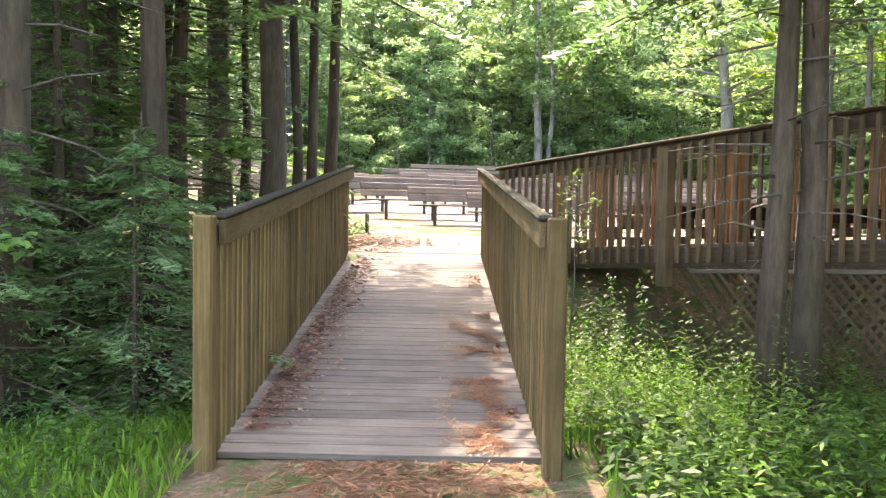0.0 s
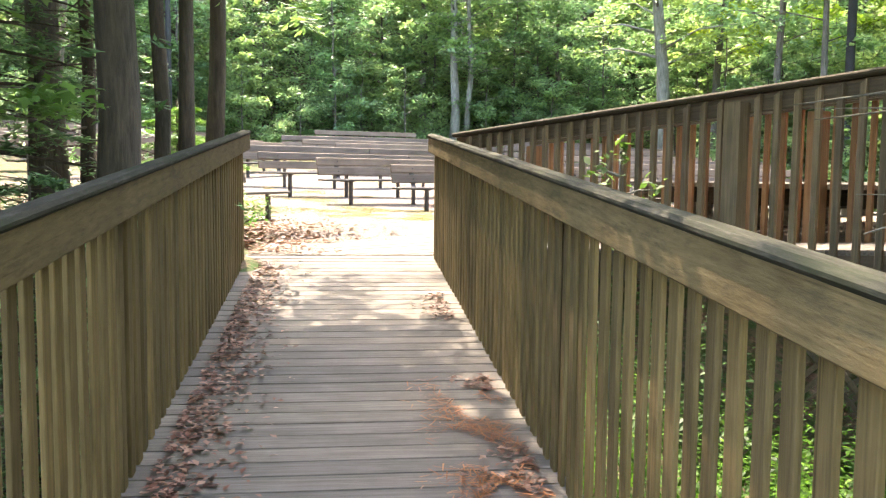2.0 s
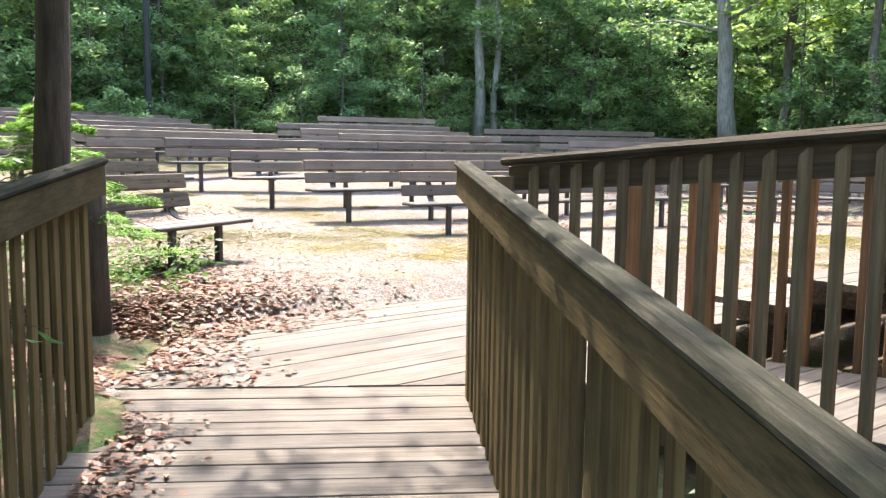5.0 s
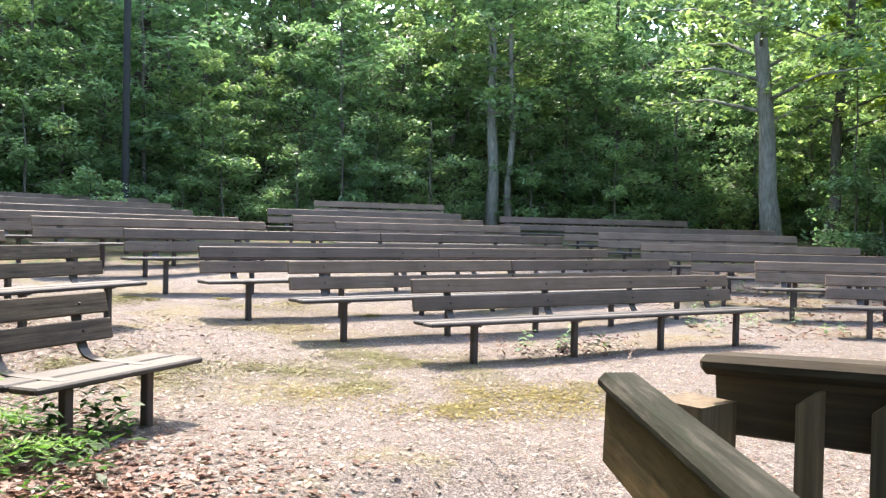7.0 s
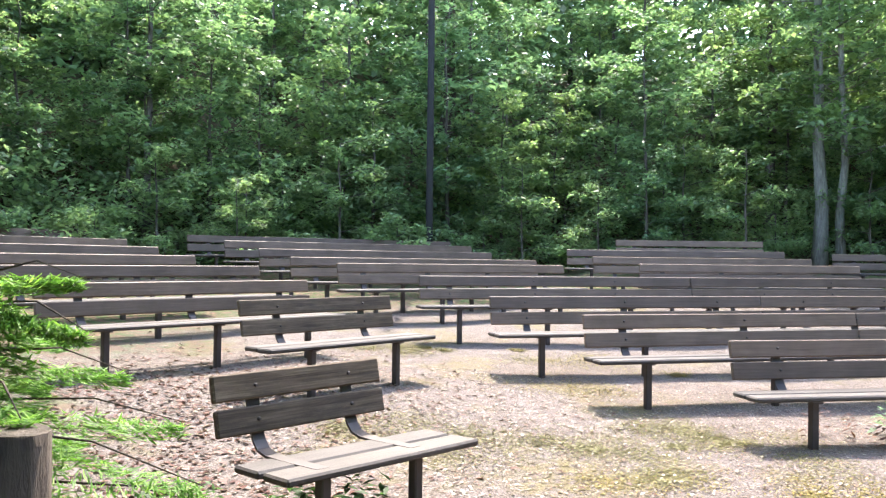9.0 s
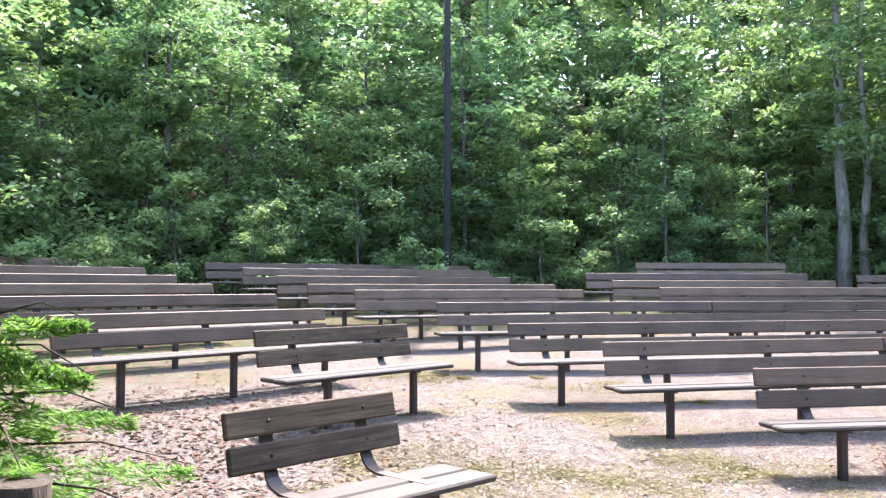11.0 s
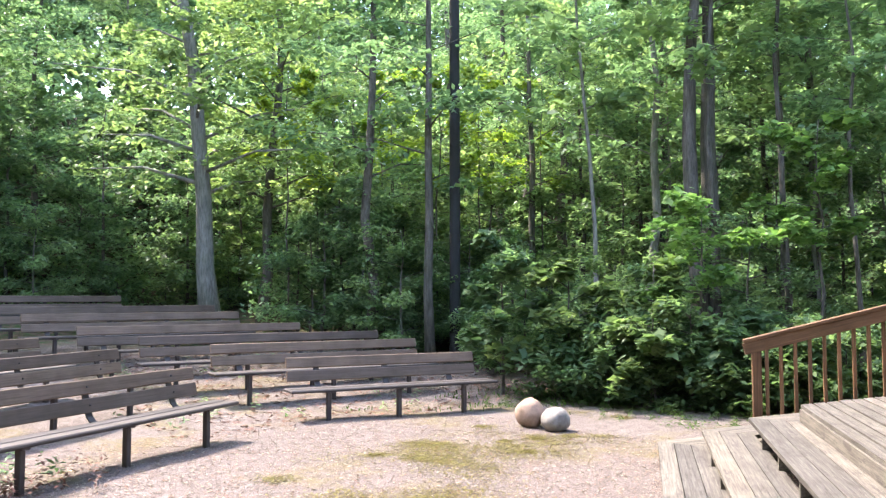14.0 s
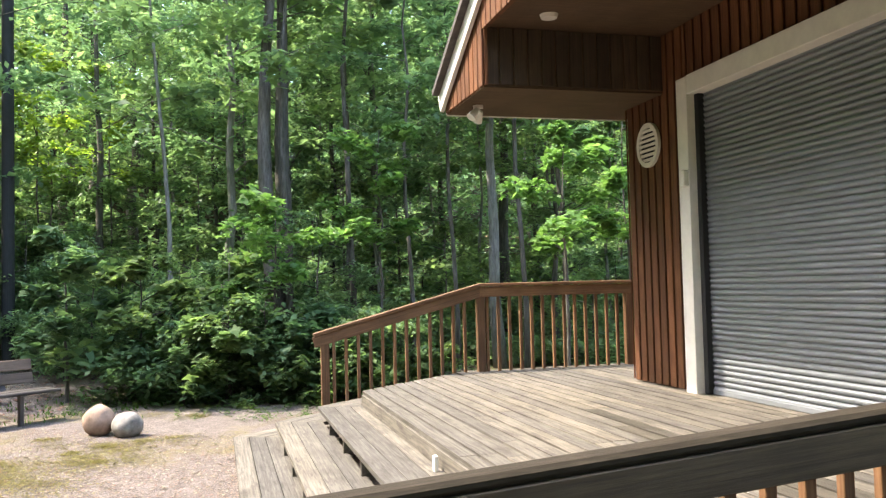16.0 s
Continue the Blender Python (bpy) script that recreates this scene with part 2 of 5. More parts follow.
def ground_material():
    m, nd, lk, b = material("sandy_clearing_and_forest_floor")
    tc = nd.new("ShaderNodeTexCoord")
    P = tc.outputs["Object"]
    fine = noisen(nd, lk, P, 55, 6, 0.8)
    mid = noisen(nd, lk, P, 6, 5, 0.65)
    big = noisen(nd, lk, P, 0.8, 4, 0.6)
    sand = ramp(nd, lk, fine, [(0.35, (0.03, 0.023, 0.018)), (0.49, (0.13, 0.11, 0.097)), (0.61, (0.275, 0.24, 0.217))])
    sand = mixc(nd, lk, 0.8, sand, ramp(nd, lk, mid, [(0.3, (0.58, 0.54, 0.50)), (0.62, (1.0, 0.98, 0.98))]), "MULTIPLY")
    mossc = ramp(nd, lk, fine, [(0.3, (0.075, 0.062, 0.026)), (0.7, (0.20, 0.17, 0.075))])
    mossm = ramp(nd, lk, big, [(0.54, (0, 0, 0)), (0.64, (0.7, 0.7, 0.7))])
    breakup = ramp(nd, lk, noisen(nd, lk, P, 13, 4, 0.7), [(0.40, (0, 0, 0)), (0.55, (1, 1, 1))])
    mossm = mixc(nd, lk, 1.0, mossm, breakup, "MULTIPLY")
    open_floor = mixc(nd, lk, mossm, sand, mossc)
    litter = ramp(nd, lk, noisen(nd, lk, P, 22, 5, 0.7), [(0.3, (0.05, 0.035, 0.025)), (0.55, (0.13, 0.085, 0.06)), (0.75, (0.26, 0.17, 0.12))])
    green = ramp(nd, lk, fine, [(0.3, (0.02, 0.04, 0.012)), (0.7, (0.06, 0.10, 0.03))])
    forest = mixc(nd, lk, ramp(nd, lk, mid, [(0.42, (0, 0, 0)), (0.6, (1, 1, 1))]), litter, green)
    # reach of the trodden clearing: an ellipse round the middle of the seating
    mp = nd.new("ShaderNodeMapping")
    mp.vector_type = "TEXTURE"
    mp.inputs["Location"].default_value = (3.6, 16.2, 0)
    mp.inputs["Rotation"].default_value = (0, 0, UANG)
    mp.inputs["Scale"].default_value = (9.6, 8.8, 1000)
    lk.new(P, mp.inputs["Vector"])
    ln = nd.new("ShaderNodeVectorMath")
    ln.operation = "LENGTH"
    lk.new(mp.outputs[0], ln.inputs[0])
    ad = nd.new("ShaderNodeMath")
    ad.operation = "MULTIPLY_ADD"
    ad.inputs[1].default_value = 0.5
    lk.new(big, ad.inputs[0])
    lk.new(ln.outputs["Value"], ad.inputs[2])
    edge = ramp(nd, lk, ad.outputs[0], [(0.0, (1, 1, 1)), (1.0, (0, 0, 0))])
    edge_r = edge.node.color_ramp.elements
    edge_r[0].position, edge_r[1].position = 0.86, 1.0
    sc = nd.new("ShaderNodeMath")
    sc.operation = "MULTIPLY"
    sc.inputs[1].default_value = 0.75
    lk.new(ad.outputs[0], sc.inputs[0])
    lk.new(sc.outputs[0], edge.node.inputs[0])
    col = mixc(nd, lk, edge, forest, open_floor)
    lk.new(col, b.inputs["Base Color"])
    b.inputs["Roughness"].default_value = 0.95
    b.inputs["Specular IOR Level"].default_value = 0.15
    bump(nd, lk, b, fine, 0.6, 0.02)
    return m


M_ground = ground_material()


# ---- mesh helpers ----
def part(name, bm, mat, parent=None, label=""):
    me = bpy.data.meshes.new(name)
    bm.to_mesh(me)
    bm.free()
    me.materials.append(mat)
    ob = new(name, me)
    ob.parent = parent
    if label:
        ob["label"] = label
    return ob


def share(name, mesh, parent, m):
    ob = new(name, mesh)
    ob.parent = parent
    ob.matrix_basis = m
    return ob


def thing(name, label, category, m=None, group="", kind=""):
    ob = new(name)
    ob.empty_display_size = 0.1
    if m is not None:
        ob.matrix_basis = m
    return tagged(ob, label, category, group, kind)


def box(sx, sy, sz, c=(0, 0, 0), bevel=0.0, bm=None):
    bm = bm or bmesh.new()
    r = bmesh.ops.create_cube(bm, size=1.0)["verts"]
    bmesh.ops.scale(bm, vec=(sx, sy, sz), verts=r)
    bmesh.ops.translate(bm, vec=c, verts=r)
    if bevel:
        ed = list({e for v in r for e in v.link_edges})
        bmesh.ops.bevel(bm, geom=ed, offset=bevel, segments=1, affect="EDGES")
    return bm


def beam(a, b, w, h, bevel=0.004, roll_up=Vector((0, 0, 1))):
    """A board from a to b, w wide across and h high: its bmesh along local x, and its pose."""
    a, b = Vector(a), Vector(b)
    x = (b - a).normalized()
    y = roll_up.cross(x).normalized()
    z = x.cross(y)
    m = Matrix((x, y, z)).transposed().to_4x4()
    m.translation = (a + b) / 2
    return box((b - a).length, w, h, bevel=bevel), m


def put_beam(name, a, b, w, h, mat, parent, bevel=0.004, label=""):
    bm, m = beam(a, b, w, h, bevel)
    ob = part(name, bm, mat, parent, label)
    ob.matrix_basis = (parent.matrix_basis.inverted() if parent else Matrix()) @ m
    return ob


def prism(poly, z0, z1):
    bm = bmesh.new()
    lo = [bm.verts.new((x, y, z0)) for x, y in poly]
    hi = [bm.verts.new((x, y, z1)) for x, y in poly]
    bm.faces.new(lo[::-1])
    bm.faces.new(hi)
    k = len(poly)
    for i in range(k):
        bm.faces.new((lo[i], lo[(i + 1) % k], hi[(i + 1) % k], hi[i]))
    return bm


def clip(poly, axis, lim, keep_less):
    out = []
    for i in range(len(poly)):
        p, q = poly[i], poly[(i + 1) % len(poly)]
        a, b = p[axis] - lim, q[axis] - lim
        if keep_less:
            a, b = -a, -b
        if a >= 0:
            out.append(p)
        if a * b < 0:
            t = a / (a - b)
            out.append((p[0] + t * (q[0] - p[0]), p[1] + t * (q[1] - p[1])))
    return out


def planks(parent, poly, z, mat, width=0.14, gap=0.006, thick=0.038, joints=True, rng=None):
    """Boards along local x that fill a convex polygon in the parent's plane."""
    rng = rng or random.Random(7)
    y = min(p[1] for p in poly)
    top = max(p[1] for p in poly)
    while y < top - 0.01:
        strip = clip(clip(poly, 1, y, False), 1, y + width - gap, True)
        if len(strip) >= 3:
            x0, x1 = min(p[0] for p in strip), max(p[0] for p in strip)
            cuts = [x0, x1]
            if joints and x1 - x0 > 3.2:
                cuts = [x0, x0 + (x1 - x0) * rng.uniform(0.35, 0.65), x1]
            for a, b in zip(cuts, cuts[1:]):
                piece = clip(clip(strip, 0, a + 0.002, False), 0, b - 0.002, True)
                if len(piece) >= 3:
                    dz = rng.uniform(-0.003, 0.003)
                    part("plank", prism(piece, z - thick + dz, z + dz), mat, parent)
        y += width


def cloud(name, P, X, Y, mat, shape, parent=None):
    """One mesh of many flat leaves: places P, and half axes X (length) and Y (width)."""
    k = len(shape)
    s = np.array(shape, dtype=np.float64)
    v = P[:, None, :] + s[None, :, 0, None] * X[:, None, :] + s[None, :, 1, None] * Y[:, None, :]
    if s.shape[1] > 2:
        Z = np.cross(X, Y)
        Z /= np.linalg.norm(Z, axis=1)[:, None] + 1e-9
        v += s[None, :, 2, None] * Z[:, None, :] * np.linalg.norm(X, axis=1)[:, None, None]
    n = len(P)
    me = bpy.data.meshes.new(name)
    me.vertices.add(n * k)
    me.vertices.foreach_set("co", v.reshape(-1).astype(np.float32))
    me.loops.add(n * k)
    me.loops.foreach_set("vertex_index", np.arange(n * k, dtype=np.int32))
    me.polygons.add(n)
    me.polygons.foreach_set("loop_start", np.arange(0, n * k, k, dtype=np.int32))
    me.polygons.foreach_set("loop_total", np.full(n, k, dtype=np.int32))
    me.update(calc_edges=True)
    me.materials.append(mat)
    ob = new(name, me)
    ob.parent = parent
    return ob


DIAMOND = [(-1, 0, 0), (0.1, -0.55, 0.12), (1, 0, -0.1), (0.1, 0.55, 0.12)]
MAPLE = [(-0.9, 0, 0), (-0.35, -0.55, 0.05), (-0.15, -1.0, -0.05), (0.15, -0.4, 0.05), (1.0, 0, -0.12), (0.15, 0.4, 0.05), (-0.15, 1.0, -0.05), (-0.35, 0.55, 0.05)]
NEEDLE = [(-1, -0.10), (1, -0.06), (1.05, 0.06), (-1, 0.10)]


def leaf_axes(rs, n, size, tilt, spread=0.35):
    """Random half axes of leaves that lie about level, tilted by up to tilt."""
    ang = rs.uniform(0, 2 * np.pi, n)
    X = np.stack([np.cos(ang), np.sin(ang), rs.normal(-0.25, tilt, n)], 1)
    Y = np.stack([-np.sin(ang), np.cos(ang), rs.normal(0, tilt, n)], 1)
    s = size * rs.uniform(1 - spread, 1 + spread, n)[:, None]
    X = X / np.linalg.norm(X, axis=1)[:, None] * s
    Y = Y / np.linalg.norm(Y, axis=1)[:, None] * s
    return X, Y


def tube(points, radii, sides=8, bm=None):
    bm = bm or bmesh.new()
    prev = None
    for i, (p, r) in enumerate(zip(points, radii)):
        p = Vector(p)
        d = (Vector(points[min(i + 1, len(points) - 1)]) - Vector(points[max(i - 1, 0)])).normalized()
        s = d.orthogonal().normalized() if abs(d.z) < 0.9 else Vector((1, 0, 0))
        s = (s - d * s.dot(d)).normalized()
        w = d.cross(s)
        ring = [bm.verts.new(p + (s * math.cos(a) + w * math.sin(a)) * r * (1 + 0.10 * math.sin(3 * a + i)))
                for a in (2 * math.pi * k / sides for k in range(sides))]
        if prev:
            for k in range(sides):
                bm.faces.new((prev[k], prev[(k + 1) % sides], ring[(k + 1) % sides], ring[k])).smooth = True
        else:
            bm.faces.new(ring[::-1])
        prev = ring
    bm.faces.new(prev)
    return bm


# ---- ground ----
def spaced(lo, a, b, hi, fine, coarse_n):
    left = [lo + (a - lo) * (1 - (1 - i / coarse_n) ** 2.2) for i in range(coarse_n)]
    mid = [a + (b - a) * i / round((b - a) / fine) for i in range(round((b - a) / fine) + 1)]
    right = [hi - (hi - b) * (1 - (i + 1) / coarse_n) ** 2.2 for i in range(coarse_n)]
    return left + mid + right[:-1] + [hi]


gx = spaced(-400, -18, 26, 400, 0.4, 14)
gy = spaced(-400, -8, 36, 400, 0.4, 14)
bm = bmesh.new()
rows = [[bm.verts.new((x, y, ground_z(x, y))) for x in gx] for y in gy]
for j in range(len(gy) - 1):
    for i in range(len(gx) - 1):
        bm.faces.new((rows[j][i], rows[j][i + 1], rows[j + 1][i + 1], rows[j + 1][i])).smooth = True
tagged(part("ground", bm, M_ground), "pale sandy clearing running into leaf-strewn forest floor", "ground", kind="structure")

# ---- footbridge ----
def deck_z(y):
    return -0.342 + 0.1046 * y


slope = math.atan(0.1046)
bridge = thing("footbridge", "weathered grey plank footbridge deck strewn with leaves", "footbridge", kind="structure")
rng = random.Random(3)
y = -0.02
while y < 6.9:
    w = 0.142
    xr = 1.02 - 0.17 * y / 6.8
    bm, m = beam((-0.98, y + w / 2, deck_z(y + w / 2) - 0.02 + rng.uniform(-.002, .002)), (xr + 0.08, y + w / 2 + rng.uniform(-.004, .004), deck_z(y + w / 2) - 0.02), w - 0.008, 0.04, 0.003)
    ob = part("plank", bm, M_deck, bridge)
    ob.matrix_basis = m @ Matrix.Rotation(slope, 4, "X")
    y += w
for x in (-0.6, 0.0, 0.7):
    put_beam("joist", (x, 0.05, deck_z(0.05) - 0.14), (x, 6.9, deck_z(6.9) - 0.14), 0.05, 0.19, M_dark, bridge)


def bridge_railing(side, x0, y0, z0, x1, y1, z1, label):
    rail = thing("bridge_railing", label, "railing", kind="structure")
    a, b = Vector((x0, y0, z0)), Vector((x1, y1, z1))
    d = (b - a).normalized()
    out = side
    # near post with a chamfered head
    bm = box(0.105, 0.105, z0 + 0.81, (x0 + out * 0.065, y0 - 0.05, (z0 + 0.01 - 0.80) / 2), 0.012)
    part("post", bm, M_bal, rail)
    for t in (0.34, 0.68, 0.985):
        p = a.lerp(b, t)
        zb = deck_z(p.y) - 0.3
        part("post", box(0.09, 0.09, p.z - zb - 0.06, (p.x + out * 0.10, p.y, (p.z - 0.06 + zb) / 2), 0.006), M_bal, rail)
    put_beam("rail_board", a + Vector((0, 0.05, -0.085)), b + Vector((0, 0, -0.085)), 0.038, 0.145, M_rail, rail, 0.005)
    put_beam("cap_board", a + Vector((out * 0.012, 0.03, 0.0)), b + Vector((out * 0.012, 0.02, 0.0)), 0.085, 0.036, M_cap, rail, 0.013, "grey weathered cap board")
    rg = random.Random(int(x0 * 100))
    L = (b - a).length
    s = 0.12
    while s < L - 0.03:
        p = a + d * s
        zt, zb = p.z - 0.06, deck_z(p.y) - 0.16 + rg.uniform(-.01, .01)
        w = 0.066
        ob = part("baluster", box(0.019, w, zt - zb, (0, 0, 0), 0.003), M_bal, rail)
        ob.matrix_basis = pose(p.x + out * 0.042, p.y, (zt + zb) / 2, rg.uniform(-.3, .3), rg.uniform(-.3, .3), rg.uniform(-3, 3))
        s += 0.128 + rg.uniform(-.009, .009)
    return rail


bridge_railing(-1, -0.765, -0.11, 0.966, -0.828, 6.67, 1.548, "tan weathered timber railing of close boards on the footbridge")
bridge_railing(1, 0.978, -0.18, 0.985, 0.868, 6.87, 1.548, "tan weathered timber railing with grey cap on the footbridge")

# ---- landing and ramp ----
STAGE_M = Matrix.Rotation(UANG, 4, "Z")      # local x along the stage, local y to the audience
RA_U, RB_U = 4.79, 5.94
R_TOP = 0.455
RS = 0.070                                   # rise of the ramp per metre


def un(x, y):
    p = Vector((x, y, 0))
    return (p.dot(U), p.dot(N))


landing = thing("landing", "weathered plank landing at the foot of the ramp", "landing", STAGE_M, kind="structure")
LAND = [un(-0.9, 6.93), un(0.9, 6.93), (RA_U, 5.2), (RB_U - .05, 5.2), (6.33, 5.7), (6.33, 7.42), (4.0, 7.42)]
planks(landing, LAND, 0.392, M_deck, 0.142, joints=False)

ramp_thing = thing("ramp", "plank access ramp rising to the stage deck", "ramp", STAGE_M, kind="structure")


def ramp_z(n):
    return R_TOP + (5.27 - n) * RS


RAMP_END = -3.2
n = 5.19
while n > RAMP_END:
    ob = part("plank", box(RB_U - RA_U - 0.08, 0.135, 0.038, bevel=0.003), M_deck, ramp_thing)
    ob.matrix_basis = pose((RA_U + RB_U) / 2, n - 0.07, ramp_z(n) - 0.019, -math.degrees(math.atan(RS)), 0, 0)
    n -= 0.141
for u in (RA_U + .06, RB_U - .06):
    ob = part("skirt_board", beam((u, 5.2, ramp_z(5.2) - 0.15), (u, RAMP_END, ramp_z(RAMP_END) - 0.15), 0.04, 0.22)[0], M_darkr, ramp_thing)
    ob.matrix_basis = beam((u, 5.2, ramp_z(5.2) - 0.15), (u, RAMP_END, ramp_z(RAMP_END) - 0.15), 0.04, 0.22)[1]


def baluster_mesh(name, w, d, h, mat, slant=0.03):
    bm = box(w, d, h, (0, 0, h / 2), 0.003)
    for v in bm.verts:
        if v.co.z > h * 0.9 and v.co.y > 0:
            v.co.z -= slant
    me = bpy.data.meshes.new(name)
    bm.to_mesh(me)
    bm.free()
    me.materials.append(mat)
    return me


def headed_post(x, y, z0, z1, w):
    """A square post with a chamfered head."""
    bm = prism([(x - w / 2, y - w / 2), (x + w / 2, y - w / 2), (x + w / 2, y + w / 2), (x - w / 2, y + w / 2)], z0, z1 - 0.03)
    top = [f for f in bm.faces if f.normal.z > 0.9 or all(v.co.z > z1 - 0.031 for v in f.verts)]
    bmesh.ops.inset_region(bm, faces=top, thickness=0.022, depth=0.0)
    for v in top[0].verts:
        v.co.z = z1
    return bm


def ramp_railing(u, inner, mats, label):
    mb, mr = mats
    side = 1 if inner else -1
    rail = thing("ramp_railing", label, "railing", STAGE_M, kind="structure")
    top = 1.18 if inner else 1.10
    lift = 0.06 if inner else 0.0             # the inner rail climbs a little more
    n0, n1 = (5.24, RAMP_END)
    for k in range(3):
        n = n0 + 0.02 - k * 3.1
        part("post", headed_post(u - (0.0 if inner else 0.03), n, ramp_z(n) - 0.45, ramp_z(n) + 1.03, 0.125), mb, rail)
    a, b = Vector((u - side * 0.068, n0 + 0.02, ramp_z(n0) + top - 0.085)), Vector((u - side * 0.068, n1, ramp_z(n1) + top + lift - 0.085))
    bm, m = beam(a, b, 0.038, 0.13, 0.004)
    part("rail_board", bm, mr, rail).matrix_basis = m
    off = Vector((side * 0.04, 0, 0.09))
    bm, m = beam(a + off * 0.98, b + off * 0.98, 0.105, 0.042, 0.014)
    part("cap_rail", bm, M_capd, rail).matrix_basis = m
    me = baluster_mesh("baluster", 0.038, 0.042, top + 0.17, mb)
    n = n0 - 0.22
    k = 0
    while n > n1:
        if 0.06 < (n0 + 0.02 - n) % 3.1 < 3.04:
            share("baluster", me, rail, pose(u, n, ramp_z(n) - 0.20 + lift * (n0 - n) / (n0 - n1), 0, 0, 180 if inner else 0))
        n -= 0.143
    return rail


ramp_railing(RA_U, False, (M_dark, M_darkr), "dark stained timber ramp railing with square balusters")
ramp_railing(RB_U, True, (M_brown, M_darkr), "brown stained timber railing on the inner side of the ramp")

# lattice skirt under the ramp
lattice = thing("lattice_skirt", "dark weathered wooden lattice under the ramp", "lattice", STAGE_M, kind="structure")
for sgn in (-1, 1):
    me = None
    for k in range(44):
        n = 1.5 - k * 0.115
        zt = ramp_z(n) - 0.28
        h = 0.95
        if me is None:
            bmx = box(0.008, 0.035, h * 1.414)
            me = bpy.data.meshes.new("lattice_slat")
            bmx.to_mesh(me)
            bmx.free()
            me.materials.append(M_darkr)
        share("lattice_slat", me, lattice, pose(RA_U - 0.0 + 0.006 * sgn, n, zt - h / 2, 45 * sgn, 0, 0))

bm, m = beam((RA_U - 0.02, 1.8, ramp_z(1.8) - 0.285), (RA_U - 0.02, RAMP_END, ramp_z(RAMP_END) - 0.285), 0.045, 0.04)
part("lattice_rail", bm, M_deck, lattice, "pale weathered rail above the lattice").matrix_basis = m

# ---- stage ----
stage = thing("stage_deck", "pale weathered plank stage deck", "stage", STAGE_M, kind="structure")
DK = [(6.02, -1.2), (14.15, -1.2), (14.2, 2.3), (12.68, 3.92), (6.02, 3.92)]
planks(stage, DK, STAGE_Z, M_stage, 0.142, 0.024)
# a band of boards takes the darker material
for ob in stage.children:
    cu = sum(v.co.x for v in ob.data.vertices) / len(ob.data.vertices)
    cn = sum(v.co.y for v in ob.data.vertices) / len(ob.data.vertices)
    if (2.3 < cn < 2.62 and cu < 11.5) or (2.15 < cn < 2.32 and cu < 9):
        ob.data.materials[0] = M_stagedark
FRONT = [(6.02, 3.92), (12.68, 3.92), (14.2, 2.3)]


def offset_front(d):
    return [(6.02, 3.92 + d), (12.68 + d * 0.46, 3.92 + d), (14.2, 2.3 + d * 1.40)]


def riser(parent, pts, z0, z1, mat, inset=0.03):
    for (a, b) in zip(pts, pts[1:]):
        v = Vector((b[0] - a[0], b[1] - a[1], 0)).normalized()
        nn = Vector((-v.y, v.x, 0)) * -inset
        A, B = Vector((*a, (z0 + z1) / 2)) + nn, Vector((*b, (z0 + z1) / 2)) + nn
        bm, m = beam(A, B, 0.03, z1 - z0, 0.003)
        part("riser", bm, mat, parent).matrix_basis = m


# unseen dark strips added below so the plank gaps look dark
for k in range(12):
    n = -1.0 + 0.42 * k
    part("joist", box(7.6 if n < 2.2 else 6.2, 0.05, 0.15, (9.95 if n < 2.2 else 9.2, n, STAGE_Z - 0.118)), M_capd, stage)
riser(stage, FRONT, STAGE_Z - 0.16, STAGE_Z - 0.04, M_stage)
steps = thing("stage_steps", "weathered plank steps along the stage front", "steps", STAGE_M, kind="structure")
for k, z in ((1, 0.965), (2, 0.80), (3, 0.635)):
    inner, outer = offset_front(0.44 * (k - 1) - 0.06), offset_front(0.44 * k)
    for (a, b, c, d) in ((inner[0], inner[1], outer[1], outer[0]), (inner[1], inner[2], outer[2], outer[1])):
        v = Vector((b[0] - a[0], b[1] - a[1]))
        ang = math.atan2(v.y, v.x)
        R = Matrix.Rotation(-ang, 2)
        loc = [tuple(R @ Vector(q)) for q in (a, b, c, d)]
        yy = min(q[1] for q in loc)
        hi = max(q[1] for q in loc)
        wd = (hi - yy) / 3
        for i in range(3):
            strip = clip(clip(loc, 1, yy + i * wd, False), 1, yy + (i + 1) * wd - 0.008, True)
            ob = part("tread_plank", prism(strip, z - 0.038, z), M_stage, steps)
            ob.matrix_basis = Matrix.Rotation(ang, 4, "Z")
    for uu in np.arange(6.3, 12.6, 0.95):
        part("stringer", box(0.04, 0.42, 0.13, (float(uu), 3.94 + 0.44 * k - 0.25, z - 0.105)), M_stage, steps)
part("step_light", box(0.05, 0.03, 0.11, (9.30, 3.955, 1.02), 0.005), M_white, steps, "small white step light")

# stage side railing
sr = thing("stage_railing", "brown stained timber railing beside the stage steps", "railing", STAGE_M, kind="structure")
for (u, n, zb, zt) in ((14.04, 2.13, 0.6, 2.20), (14.08, 4.12, 0.45, 1.68), (14.04, 0.05, 0.6, 2.20)):
    part("post", box(0.10, 0.10, zt - zb, (u, n, (zt + zb) / 2), 0.006), M_brown, sr)
for a, b in (((14.04, -1.1, 2.235), (14.04, 2.15, 2.235)), ((14.04, 2.13, 2.235), (14.08, 4.26, 1.67))):
    bm, m = beam(a, b, 0.14, 0.04, 0.006)
    part("cap_rail", bm, M_brownr, sr).matrix_basis = m
    bm, m = beam(Vector(a) - Vector((0.035, 0, 0.09)), Vector(b) - Vector((0.035, 0, 0.09)), 0.038, 0.13, 0.004)
    part("rail_board", bm, M_brownr, sr).matrix_basis = m
me = baluster_mesh("baluster", 0.038, 0.038, 1.12, M_brown, 0)
n = -1.0
